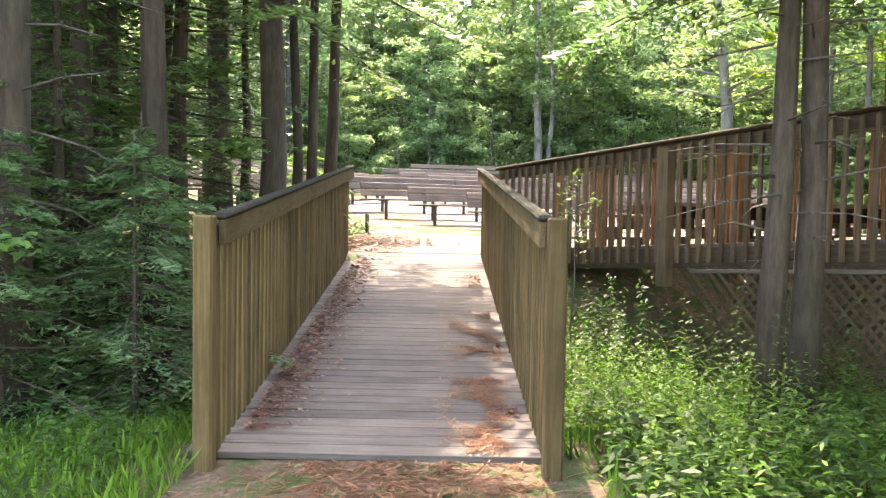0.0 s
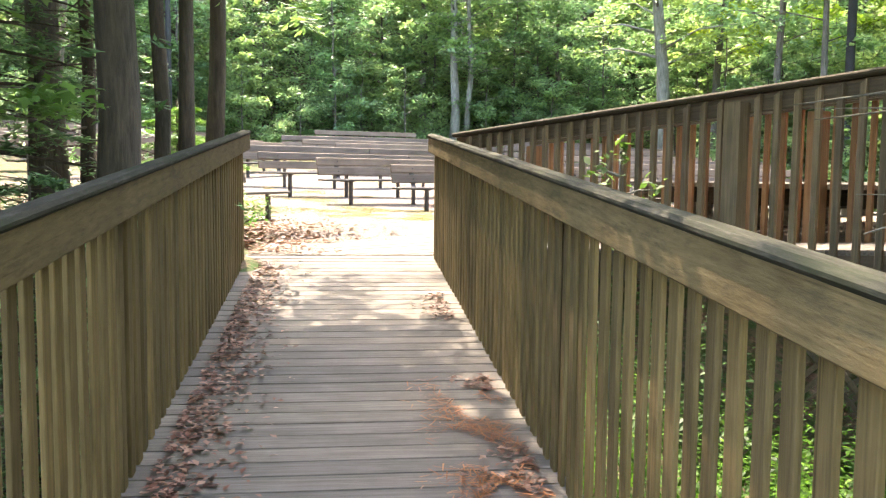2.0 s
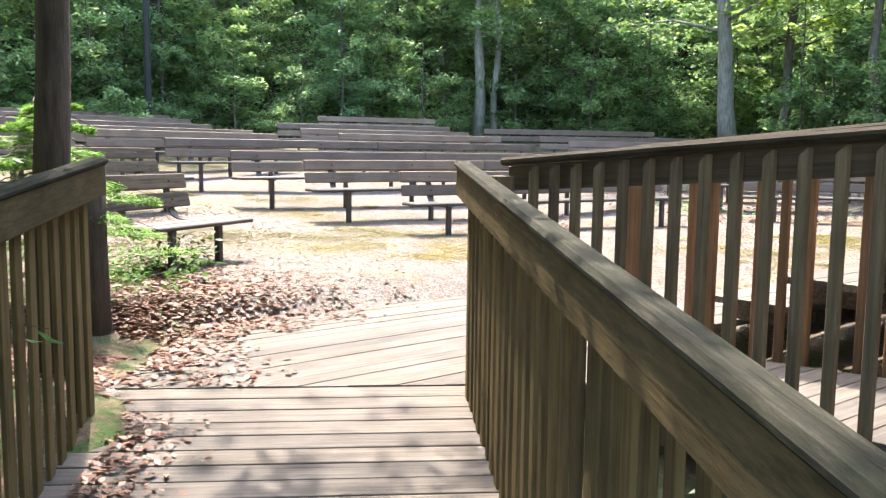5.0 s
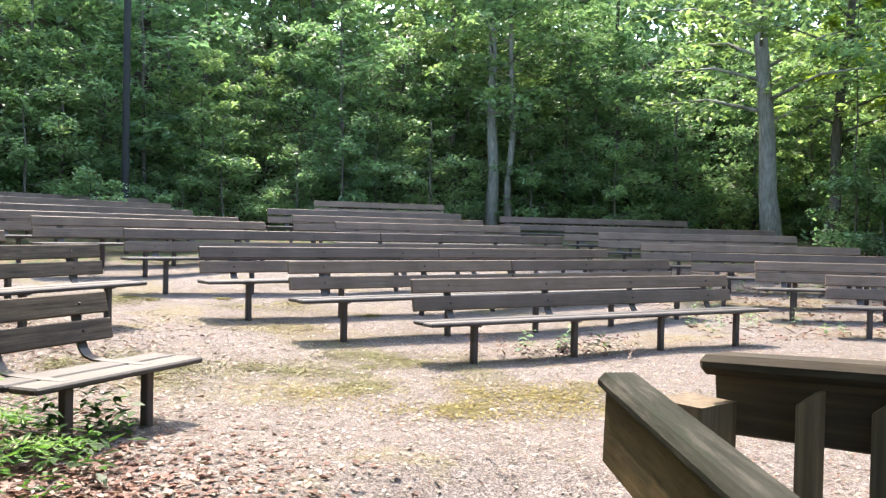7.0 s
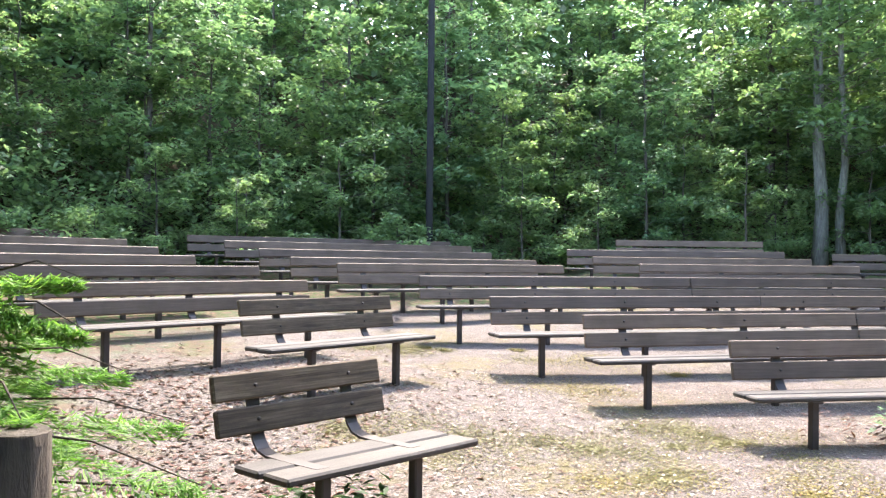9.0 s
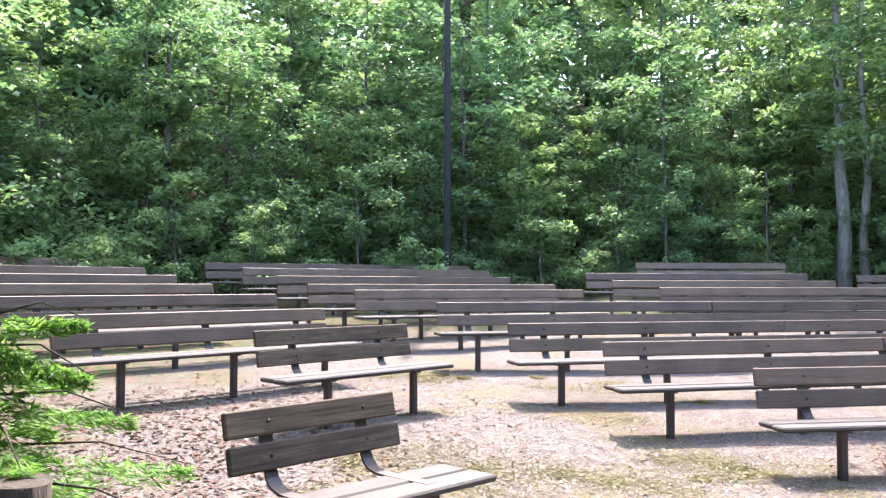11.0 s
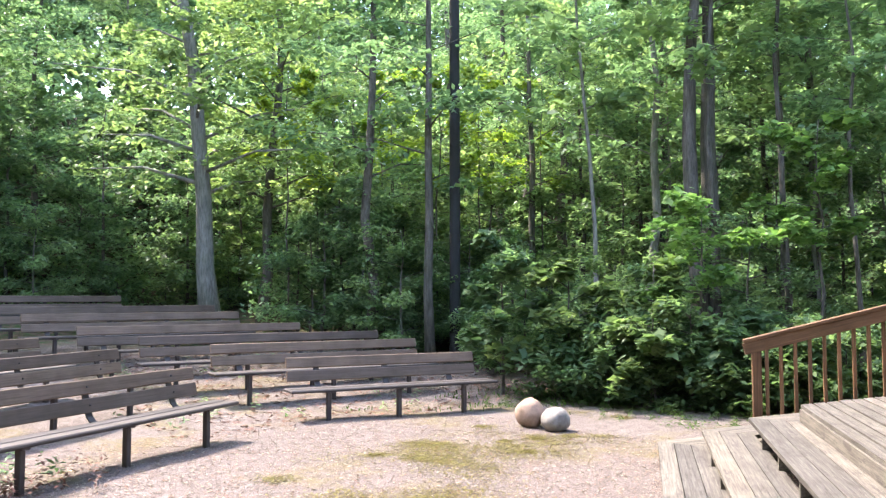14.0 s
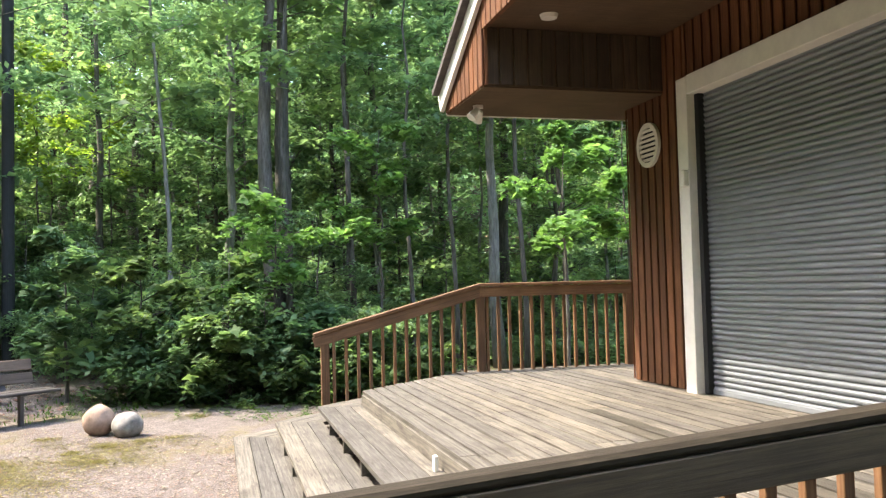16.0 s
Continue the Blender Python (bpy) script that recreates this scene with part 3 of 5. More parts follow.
while n < 4.05:
    if all(abs(n - q) > 0.08 for q in (2.13, 4.12, 0.05)):
        zt = 2.195 if n < 2.13 else 2.195 - (n - 2.13) * 0.265
        share("baluster", me, sr, pose(14.04, n, zt - 1.12))
    n += 0.152

# ---- stage building ----
WN = 0.85
W0, W1 = 6.55, 12.38
D0, D1 = 7.6, 10.94
ZT = 4.19
hut = thing("stage_building", "red-brown board-clad stage building with a closed roller shutter", "building", STAGE_M, kind="structure")
TH = 0.16
part("wall", box(W1 - D1 - 0.02, TH, 4.1, ((W1 + D1) / 2, WN - TH / 2 - 0.02, STAGE_Z + 2.05)), M_siding, hut)
part("wall", box(D0 - W0, TH, 4.1, ((W0 + D0) / 2, WN - TH / 2 - 0.02, STAGE_Z + 2.05)), M_siding, hut)
part("wall", box(D1 - D0, TH, 1.0, ((D1 + D0) / 2, WN - TH / 2 - 0.02, 4.29 + 0.40)), M_siding, hut)
for u in (W0 + 0.08, W1 - 0.08):
    part("wall", box(0.16, 5.0, 4.1, (u, WN - 0.2 - 2.5, STAGE_Z + 2.05)), M_siding, hut)
part("wall", box(W1 - W0, 0.16, 4.1, ((W0 + W1) / 2, WN - 5.2, STAGE_Z + 2.05)), M_siding, hut)
rg = random.Random(5)


def siding(u0, u1, z0, z1, n, name="siding_board"):
    u = u0
    while u < u1 - 0.03:
        w = min(0.14, u1 - u)
        part(name, box(w - 0.028, 0.02, z1 - z0, (u + w / 2, n, (z0 + z1) / 2), 0.004), M_siding, hut)
        u += 0.152


siding(D1 + 0.19, W1, STAGE_Z + 0.01, 5.1, WN + 0.0)
siding(W0, D0 - 0.19, STAGE_Z + 0.01, 5.1, WN + 0.0)
siding(D0 - 0.19, D1 + 0.19, 4.24, 5.1, WN + 0.0)
# door frame
fr = part("door_frame", box(0.19, 0.16, 3.09, (D1 + 0.085, WN + 0.012, STAGE_Z + 1.545), 0.006), M_white, hut, "cream painted door frame")
part("door_frame", box(0.19, 0.16, 3.09, (D0 - 0.085, WN + 0.012, STAGE_Z + 1.545), 0.006), M_white, hut)
part("door_frame", box(D1 - D0 - 0.02, 0.16, 0.19, ((D0 + D1) / 2, WN + 0.008, 4.135), 0.006), M_white, hut)
for u in (D1 - 0.04, D0 + 0.04):
    part("guide_rail", box(0.07, 0.07, 3.05, (u, WN - 0.03, STAGE_Z + 1.53), 0.006), M_black, hut, "dark shutter guide rail")
shutter = part("roller_shutter", box(D1 - D0 - 0.06, 0.01, 3.05, ((D0 + D1) / 2, WN - 0.085, STAGE_Z + 1.525)), M_shutter, hut, "closed grey steel roller shutter")
bm = bmesh.new()
sl = 0.054
prof = [(0.0, 0.0), (-0.006, 0.004), (0.016, 0.010), (0.028, 0.024), (0.025, 0.040), (0.006, 0.050), (0.0, 0.054)]
vsA = [bm.verts.new((-(D1 - D0 - 0.08) / 2, py, pz)) for py, pz in prof]
vsB = [bm.verts.new(((D1 - D0 - 0.08) / 2, py, pz)) for py, pz in prof]
for i in range(len(prof) - 1):
    bm.faces.new((vsA[i], vsB[i], vsB[i + 1], vsA[i + 1])).smooth = True
slat_me = bpy.data.meshes.new("shutter_slat")
bm.to_mesh(slat_me)
bm.free()
slat_me.materials.append(M_shutter)
for k in range(55):
    share("shutter_slat", slat_me, shutter, pose((D0 + D1) / 2, WN - 0.078, STAGE_Z + 0.03 + k * sl))
part("bottom_bar", box(D1 - D0 - 0.07, 0.05, 0.05, ((D0 + D1) / 2, WN - 0.07, STAGE_Z + 0.03), 0.005), M_shutter, hut)
# round vent
bm = bmesh.new()
ring_o, ring_i = [], []
for k in range(32):
    a = 2 * math.pi * k / 32
    c, s = math.cos(a), math.sin(a)
    ring_o.append([bm.verts.new((0.235 * c, q, 0.24 * s)) for q in (0, 0.035)] )
    ring_i.append([bm.verts.new((0.185 * c, q, 0.19 * s)) for q in (0.035, 0.0)])
for k in range(32):
    j = (k + 1) % 32
    bm.faces.new((ring_o[k][0], ring_o[j][0], ring_o[j][1], ring_o[k][1]))
    bm.faces.new((ring_o[k][1], ring_o[j][1], ring_i[j][0], ring_i[k][0]))
    bm.faces.new((ring_i[k][0], ring_i[j][0], ring_i[j][1], ring_i[k][1]))
vent = part("vent", bm, M_white, hut, "round white louvred vent")
vent.matrix_basis = pose(11.82, WN + 0.012, 3.69)
bm = bmesh.new()
bmesh.ops.create_circle(bm, cap_ends=True, segments=24, radius=0.19)
part("vent_back", bm, M_black, vent).matrix_basis = pose(0, 0.002, 0, 90, 0, 0)
for k in range(7):
    z = -0.156 + k * 0.052
    w = 2 * 0.185 * math.sqrt(max(0.02, 1 - (z / 0.19) ** 2))
    part("louvre", box(w, 0.02, 0.028, (0, 0.018, z), 0.002), M_white, vent).rotation_euler = (0, 0, 0)
part("switch_box", box(0.07, 0.06, 0.16, (D1 + 0.03, WN + 0.12, 3.22), 0.01), M_white, hut, "small white sensor on the door frame")
# canopy: side beams, ceiling, gable front
CF = 2.82
CW0, CW1 = 6.0, 12.88
for (a, b) in ((11.52, CW1), (CW0, 7.36)):
    part("side_beam", box(b - a, CF - WN - 0.02, 0.58, ((a + b) / 2, (CF + WN) / 2 + 0.01, ZT + 0.305)), M_soffit, hut, "dark boxed canopy beam")
    part("soffit", box(b - a, CF - WN + 3.0, 0.02, ((a + b) / 2, (CF + WN) / 2 - 1.5 if b > 12 or a < W0 else 0, ZT + 0.0)), M_soffit, hut)
    u = a
    face = 11.51 if a > 10 else 7.37
    for k in range(13):
        part("beam_board", box(0.018, 0.13, 0.57, (face, WN + 0.08 + k * 0.15, ZT + 0.305), 0.003), M_soffitv, hut)
part("ceiling_board", box(CW1 - CW0, CF - WN, 0.03, ((CW0 + CW1) / 2, (CF + WN) / 2, 4.80)), M_soffit, hut)
mid_u = (CW0 + CW1) / 2
PITCH = 0.50
u = CW0 + 0.0
while u < CW1 - 0.02:
    w = min(0.152, CW1 - u)
    uc = u + w / 2
    zt = ZT + 0.22 + (CW1 - mid_u - abs(uc - mid_u)) * PITCH
    zb = ZT - 0.0 if (uc > 11.5 or uc < 7.38) else 4.74
    if zt > zb + 0.03:
        part("gable_board", box(w - 0.028, 0.025, zt - zb, (uc, CF + 0.012, (zt + zb) / 2), 0.004), M_siding, hut)
        part("gable_back", box(w, 0.03, zt - zb - 0.02, (uc, CF - 0.02, (zt + zb) / 2)), M_siding, hut)
    u += 0.152
ridge = ZT + 0.24 + (CW1 - mid_u) * PITCH
for s in (1, -1):
    e = mid_u + s * (CW1 - mid_u + 0.06)
    a, b = Vector((e, CF + 0.06, ZT + 0.12)), Vector((mid_u, CF + 0.06, ridge))
    bm, m = beam(a, b, 0.045, 0.23, 0.004)
    part("rake_trim", bm, M_white, hut, "white painted roof edge board").matrix_basis = m
    a2, b2 = a + Vector((0, -4.2, 0.12)), b + Vector((0, -4.2, 0.12))
    bm, m = beam(a2, b2, 8.6, 0.06, 0)
    part("roof", bm, M_roof, hut, "dark shingle roof").matrix_basis = m
    part("eave_trim", box(0.03, 8.0, 0.05, (mid_u + s * (CW1 - mid_u + 0.012), CF - 4.0, ZT + 0.005)), M_white, hut)
# floodlights under the canopy and a ceiling lamp
fl = thing("floodlight", "twin white outdoor floodlights under the canopy beam", "floodlight")
fl.matrix_basis = Matrix.Translation(at(12.35, 2.62, ZT - 0.012))
bm = bmesh.new()
bmesh.ops.create_cone(bm, cap_ends=True, segments=16, radius1=0.055, radius2=0.055, depth=0.03, matrix=pose(0, 0, -0.015))
part("base", bm, M_white, fl)
for s in (-1, 1):
    bm = bmesh.new()
    bmesh.ops.create_cone(bm, cap_ends=True, segments=14, radius1=0.055, radius2=0.03, depth=0.13, matrix=pose(s * 0.09, 0.02, -0.10, 25, -s * 35, 0))
    bmesh.ops.create_cone(bm, cap_ends=True, segments=8, radius1=0.015, radius2=0.015, depth=0.1, matrix=pose(s * 0.04, 0, -0.05, 0, -s * 50, 0))
    part("lamp_head", bm, M_white, fl)
cl = thing("ceiling_lamp", "small round white lamp on the canopy ceiling", "lamp")
cl.matrix_basis = Matrix.Translation(at(11.05, 2.3, 4.785))
bm = bmesh.new()
bmesh.ops.create_cone(bm, cap_ends=True, segments=20, radius1=0.075, radius2=0.09, depth=0.035, matrix=pose(0, 0, -0.018))
part("ring", bm, M_white, cl)

# ---- benches ----
STRAP = [(-0.60, 0.396), (-0.30, 0.396), (-0.17, 0.402), (-0.10, 0.425), (-0.06, 0.47), (-0.034, 0.53), (0.043, 0.84)]


def ribbon(x, pts, width, thick):
    """A flat bar, bent along points (y, z), width along x."""
    bm = bmesh.new()
    rings = []
    for i, (y, z) in enumerate(pts):
        a, b = pts[max(0, i - 1)], pts[min(len(pts) - 1, i + 1)]
        d = Vector((b[0] - a[0], b[1] - a[1])).normalized() * thick / 2
        rings.append([bm.verts.new((x + sx * width / 2, y - sn * d.y, z + sn * d.x)) for sx, sn in ((-1, -1), (1, -1), (1, 1), (-1, 1))])
    for r, q in zip(rings, rings[1:]):
        for k in range(4):
            bm.faces.new((r[k], r[(k + 1) % 4], q[(k + 1) % 4], q[k]))
    bm.faces.new(rings[0][::-1])
    bm.faces.new(rings[-1])
    return bm


def bench(p, q, zl, label, old=False, seams=0, legs=None, over=(0.1, 0.1), turn=0.0, bolts=False, deep=0.0):
    """A bench from its left back top corner p to its right one q (plan), seats to the stage."""
    p, q = Vector((*p, 0)), Vector((*q, 0))
    L = (q - p).length
    d = (q - p).normalized()
    mid = (p + q) / 2
    th = thing("bench", label, "bench", Matrix.Translation((mid.x, mid.y, zl)) @ Matrix.Rotation(math.atan2(d.y, d.x), 4, "Z"), "amphitheatre benches")
    mb = M_benchold if old else M_bench
    ms = M_benchseat
    rg = random.Random(int(abs(p.x * 37 + p.y * 91)))
    lean = 12
    cuts = [-L / 2] + [(-L / 2 + L * (i + 1) / (seams + 1)) for i in range(seams)] + [L / 2]
    for z, yy in ((0.772, 0.0), (0.588, -0.045)):
        for a, b in zip(cuts, cuts[1:]):
            bm = box(b - a - 0.006, 0.042, 0.15, (0, 0, 0), 0.009)
            part("back_board", bm, mb, th).matrix_basis = pose((a + b) / 2, yy, z, -lean, 0, rg.uniform(-.15, .15))
    for yy, w in ((-0.515 - deep, 0.185 + 0.5 * deep), (-0.322 - 0.35 * deep, 0.185 + 0.5 * deep)):
        for a, b in zip(cuts, cuts[1:]):
            a2, b2 = a - (over[0] if a == cuts[0] else 0), b + (over[1] if b == cuts[-1] else 0)
            part("seat_plank", box(b2 - a2 - 0.006, w, 0.042, (0, 0, 0), 0.012), ms, th).matrix_basis = pose((a2 + b2) / 2, yy, 0.425 - 0.6 * deep + rg.uniform(-.003, .003), rg.uniform(-1, 1), 0, turn)
    k = legs or max(2, round(L / 1.55) + 1)
    ins = min(0.45, L * 0.22)
    for i in range(k):
        x = -L / 2 + ins + (L - 2 * ins) * i / (k - 1)
        part("leg", box(0.065, 0.065, 0.57, (x, -0.53 - deep, 0.400 - 0.6 * deep - 0.285), 0.008), M_iron, th)
        part("back_strap", ribbon(x, STRAP, 0.085, 0.014), M_iron, th, "dark flat steel back support")
        if bolts:
            for z, yy in ((0.772, -0.028), (0.588, -0.073)):
                bm = bmesh.new()
                bmesh.ops.create_cone(bm, cap_ends=True, segments=8, radius1=0.013, radius2=0.008, depth=0.014, matrix=pose(x + rg.uniform(-.01, .01), yy, z + 0.005, 90, 0, 0))
                part("bolt", bm, M_iron, th)
    return th


def row(p, q, label="brown-grey painted plank bench on steel legs", **kw):
    z = (seat_ground(*p) + seat_ground(*q)) / 2
    return bench(p, q, z, label, **kw)


row((-2.02, 10.43), (-1.48, 11.58), "short bare weathered plank bench beside leaf litter", old=True, legs=2, over=(0.0, 0.16), turn=-3.0, bolts=True, deep=0.07)
row((-3.51, 13.42), (-2.65, 15.23), "weathered brown plank bench beside the sandy aisle", old=True, seams=0, legs=2, bolts=True)
for p, q, s in (((0.84, 14.06), (5.18, 16.24), 0), ((-0.52, 15.09), (5.22, 18.56), 1), ((-1.73, 16.18), (4.64, 20.1), 1), ((-3.12, 17.86), (4.33, 22.33), 1)):
    row(p, q, "long brown-grey plank bench in the middle block", seams=s, bolts=True)
for p, q in (((-0.27, 22.52), (3.76, 23.95)), ((-1.22, 23.54), (3.13, 25.48)), ((-1.93, 25.08), (2.72, 26.52)), ((-1.0, 27.01), (2.41, 28.06))):
    row(p, q, "long faded brown plank bench in the upper middle block")
for p, q in (((6.87, 16.81), (9.78, 16.0)), ((6.67, 18.61), (10.31, 17.94)), ((6.12, 19.94), (10.53, 19.27)), ((5.72, 21.54), (9.99, 21.11)), ((5.27, 23.03), (9.58, 22.81)), ((4.75, 24.0), (10.0, 24.65)), ((3.62, 26.1), (8.72, 26.9))):
    row(p, q, "brown-grey plank bench in the block before the woods")
for p, q in (((-5.48, 13.06), (-4.08, 16.2)), ((-7.12, 14.09), (-5.47, 17.58)), ((-8.6, 14.4), (-6.93, 18.25)), ((-9.8, 15.3), (-8.18, 19.11)), ((-10.9, 16.0), (-9.38, 19.91)), ((-12.0, 16.7), (-10.71, 20.84))):
    row(p, q, "brown-grey plank bench in the shaded side block")
for p, q in (((-4.79, 18.88), (-1.59, 21.92)), ((-5.81, 19.3), (-2.27, 23.03)), ((-7.04, 20.55), (-3.44, 24.29)), ((-8.15, 21.24), (-4.24, 25.75)), ((-9.23, 21.64), (-4.93, 26.42))):
    row(p, q, "brown-grey plank bench in the upper side block")

# ---- boulders ----
def boulder(x, y, r, mat, label, seed, sq=0.92):
    bm = bmesh.new()
    bmesh.ops.create_icosphere(bm, subdivisions=4, radius=1.0)
    for v in bm.verts:
        k = 1 + 0.10 * noise.noise(v.co * 1.3 + Vector((seed, 0, 0))) + 0.03 * noise.noise(v.co * 4 + Vector((0, seed, 0)))
        v.co = Vector((v.co.x * r * k, v.co.y * r * k, v.co.z * r * sq * k))
    for f in bm.faces:
        f.smooth = True
    ob = part("boulder", bm, mat)
    ob.location = (x, y, ground_z(x, y) + r * sq * 0.88)
    tagged(ob, label, "boulder", "pair of boulders")


boulder(8.78, 13.95, 0.195, M_rock_a, "rounded pinkish boulder on sandy ground", 1.0, 1.0)
boulder(8.80, 13.55, 0.188, M_rock_b, "rounded speckled grey boulder on sandy ground", 5.0, 0.85)

# ---- poles ----
def lamp_pole(x, y, r, h):
    bm = bmesh.new()
    z = ground_z(x, y)
    bmesh.ops.create_cone(bm, cap_ends=True, segments=16, radius1=r, radius2=r * 0.85, depth=h, matrix=Matrix.Translation((0, 0, h / 2 - 0.1)))
    bmesh.ops.create_cone(bm, cap_ends=True, segments=16, radius1=r * 1.5, radius2=r * 1.4, depth=0.12, matrix=Matrix.Translation((0, 0, 0.05)))
    ob = part("lamp_pole", bm, M_pole)
    ob.location = (x, y, z)
    tagged(ob, "tall dark steel pole at the edge of the woods", "pole")


lamp_pole(13.0, 19.7, 0.12, 12)
lamp_pole(-5.5, 26.5, 0.09, 12)

# ---- woods ----
def sprays(rs, centres, radius, per, size, tilt=0.35, droop=0.25):
    """Leaves in flat, drooping sprays round the given centres."""
    c = np.repeat(centres, per, axis=0)
    rad = np.repeat(radius, per)
    a = rs.uniform(0, 2 * np.pi, len(c))
    q = np.sqrt(rs.uniform(0, 1, len(c))) * rad
    P = c + np.stack([q * np.cos(a), q * np.sin(a), -droop * q * q / np.maximum(rad, .1) + rs.normal(0, 0.07, len(c))], 1)
    X, Y = leaf_axes(rs, len(c), size, tilt)
    return P, X, Y


def broadleaf(name, label, seed, h, r0, crown_from, crown_r, n_sprays, per, size, mat, bark_mat, shape=DIAMOND, lean=0.0, group="trees"):
    rs = np.random.RandomState(seed)
    rg = random.Random(seed)
    th = thing(name, label, "tree" if h > 3 else "shrub", group=group)
    pts = [Vector((lean * h * (k / 8) ** 1.3 + (0.05 * h * 0.12) * rg.uniform(-1, 1) * (k > 0), 0.012 * h * rg.uniform(-1, 1) * (k > 0), h * k / 8 - (0.25 if k == 0 else 0))) for k in range(9)]
    part("trunk", tube(pts, [r0 * (1.25 if k == 0 else 1) * (1 - 0.1 * k) for k in range(9)], 9), bark_mat, th)
    bm = bmesh.new()
    centres, radii = [], []
    nb = max(5, n_sprays // 4)
    for k in range(nb):
        f = crown_from + (0.99 - crown_from) * (k + 0.5) / nb
        i = min(7, int(f * 8))
        base = pts[i].lerp(pts[i + 1], f * 8 - i)
        a = k * 2.4 + rg.uniform(-.4, .4)
        ln = crown_r * (0.45 + 0.6 * rg.random()) * (1.0 if f < 0.7 else 1.25 - f * 0.55)
        tip = base + Vector((math.cos(a) * ln, math.sin(a) * ln, ln * rg.uniform(0.05, 0.4)))
        mid = base.lerp(tip, 0.5) + Vector((0, 0, 0.08 * ln))
        rr = max(0.012, r0 * 0.28 * (1.1 - f))
        tube([base, mid, tip], [rr, rr * 0.6, rr * 0.2], 5, bm)
        m = max(2, n_sprays // nb)
        for j in range(m):
            g = (j + 1) / m
            c = base.lerp(tip, 0.25 + 0.75 * g) + Vector((rg.uniform(-.3, .3), rg.uniform(-.3, .3), rg.uniform(-.15, .2))) * ln * 0.45
            centres.append(c)
            radii.append(ln * rg.uniform(0.22, 0.42))
    tagged(part("bough", bm, bark_mat, th), kind="stuff")
    P, X, Y = sprays(rs, np.array([tuple(c) for c in centres]), np.array(radii), per, size)
    cloud("crown", P, X, Y, mat, shape, th)
    return th


def conifer(name, label, seed, h, r0, crown_from, crown_r, mat, needles=70, lean=0.0, size=0.075, per_m=7, thin=0.5):
    rs = np.random.RandomState(seed)
    rg = random.Random(seed)
    th = thing(name, label, "tree", group="trees")
    pts = [Vector((lean * h * k / 6, 0.01 * h * rg.uniform(-1, 1), h * k / 6 - (0.3 if k == 0 else 0))) for k in range(7)]
    part("trunk", tube(pts, [r0 * (1.2 if k == 0 else 1) * (1 - 0.13 * k) for k in range(7)], 10), M_barkd, th)
    bm = bmesh.new()
    Ps, Xs, Ys = [], [], []
    nb = int(h * per_m)
    for k in range(nb):
        f = crown_from + (0.98 - crown_from) * k / nb
        i = min(5, int(f * 6))
        base = pts[i].lerp(pts[i + 1], f * 6 - i)
        a = k * 2.4 + rg.uniform(-.3, .3)
        ln = crown_r * (1.05 - f) * rg.uniform(0.6, 1.1) + 0.2
        tip = base + Vector((math.cos(a) * ln, math.sin(a) * ln, -ln * rg.uniform(0.05, 0.3)))
        tube([base, base.lerp(tip, .5) + Vector((0, 0, .05)), tip], [0.004 + r0 * 0.15, 0.003 + r0 * 0.06, 0.002], 4, bm)
        side = Vector((-math.sin(a), math.cos(a), 0))
        t = rs.uniform(0.12, 1, needles)
        w = rs.uniform(-1, 1, needles) * 0.32 * ln * (1.15 - t)
        B = np.array(base)[None] + t[:, None] * np.array(tip - base)[None] + w[:, None] * np.array(side)[None]
        B[:, 2] -= np.abs(w) * 0.35 + rs.uniform(0, .05, needles)
        dirv = np.array(tip - base) / ln
        X = dirv[None] * 0.6 + np.sign(w)[:, None] * np.array(side)[None] * 0.7 + rs.normal(0, .25, (needles, 3))
        X = X / np.linalg.norm(X, axis=1)[:, None] * rs.uniform(size * 0.65, size * 1.35, needles)[:, None]
        Y = np.cross(X, rs.normal(0, .35, (needles, 3)) + np.array([0, 0, 1.0]))
        Y = Y / (np.linalg.norm(Y, axis=1)[:, None] + 1e-9) * np.linalg.norm(X, axis=1)[:, None] * thin
        Ps.append(B), Xs.append(X), Ys.append(Y)
    tagged(part("bough", bm, M_barkd, th), kind="stuff")
    cloud("crown", np.concatenate(Ps), np.concatenate(Xs), np.concatenate(Ys), mat, DIAMOND, th)
    return th


def place(ob, x, y, turn=0.0, s=1.0, dz=0.0):
    ob.matrix_basis = Matrix.Translation((x, y, ground_z(x, y) + dz)) @ Matrix.Rotation(turn, 4, "Z") @ Matrix.Diagonal((s, s, s, 1))
    return ob


def again(ob, x, y, turn, s):
    c = copy_thing(ob, Matrix())
    return place(c, x, y, turn, s)


rw = random.Random(11)
T = [
    broadleaf("maple_tree", "tall slim maple with layered green foliage", 1, 11.5, 0.15, 0.34, 2.6, 120, 64, 0.068, M_leaf, M_bark),
    broadleaf("maple_tree", "tall maple with dense green leaves to the ground", 2, 10.5, 0.12, 0.30, 2.4, 130, 64, 0.066, M_leaf, M_bark),
    broadleaf("maple_tree", "slender forest tree with a high leafy crown", 3, 12.5, 0.17, 0.38, 2.5, 100, 64, 0.07, M_leafd, M_bark),
    broadleaf("maple_tree", "young forest tree with drooping leafy boughs", 4, 9.5, 0.09, 0.32, 2.2, 110, 60, 0.064, M_leaf, M_bark),
]
S = [
    broadleaf("shrub", "dense green understory shrub", 21, 2.0, 0.03, 0.05, 1.1, 40, 54, 0.052, M_leafd, M_bark, group="undergrowth"),
    broadleaf("shrub", "broad-leaved green sapling at the wood's edge", 22, 2.8, 0.035, 0.08, 1.2, 46, 54, 0.056, M_leaf, M_bark, group="undergrowth"),
    broadleaf("shrub", "low leafy forest undergrowth", 23, 1.2, 0.02, 0.03, 0.9, 34, 50, 0.055, M_leafd, M_bark, group="undergrowth"),
]
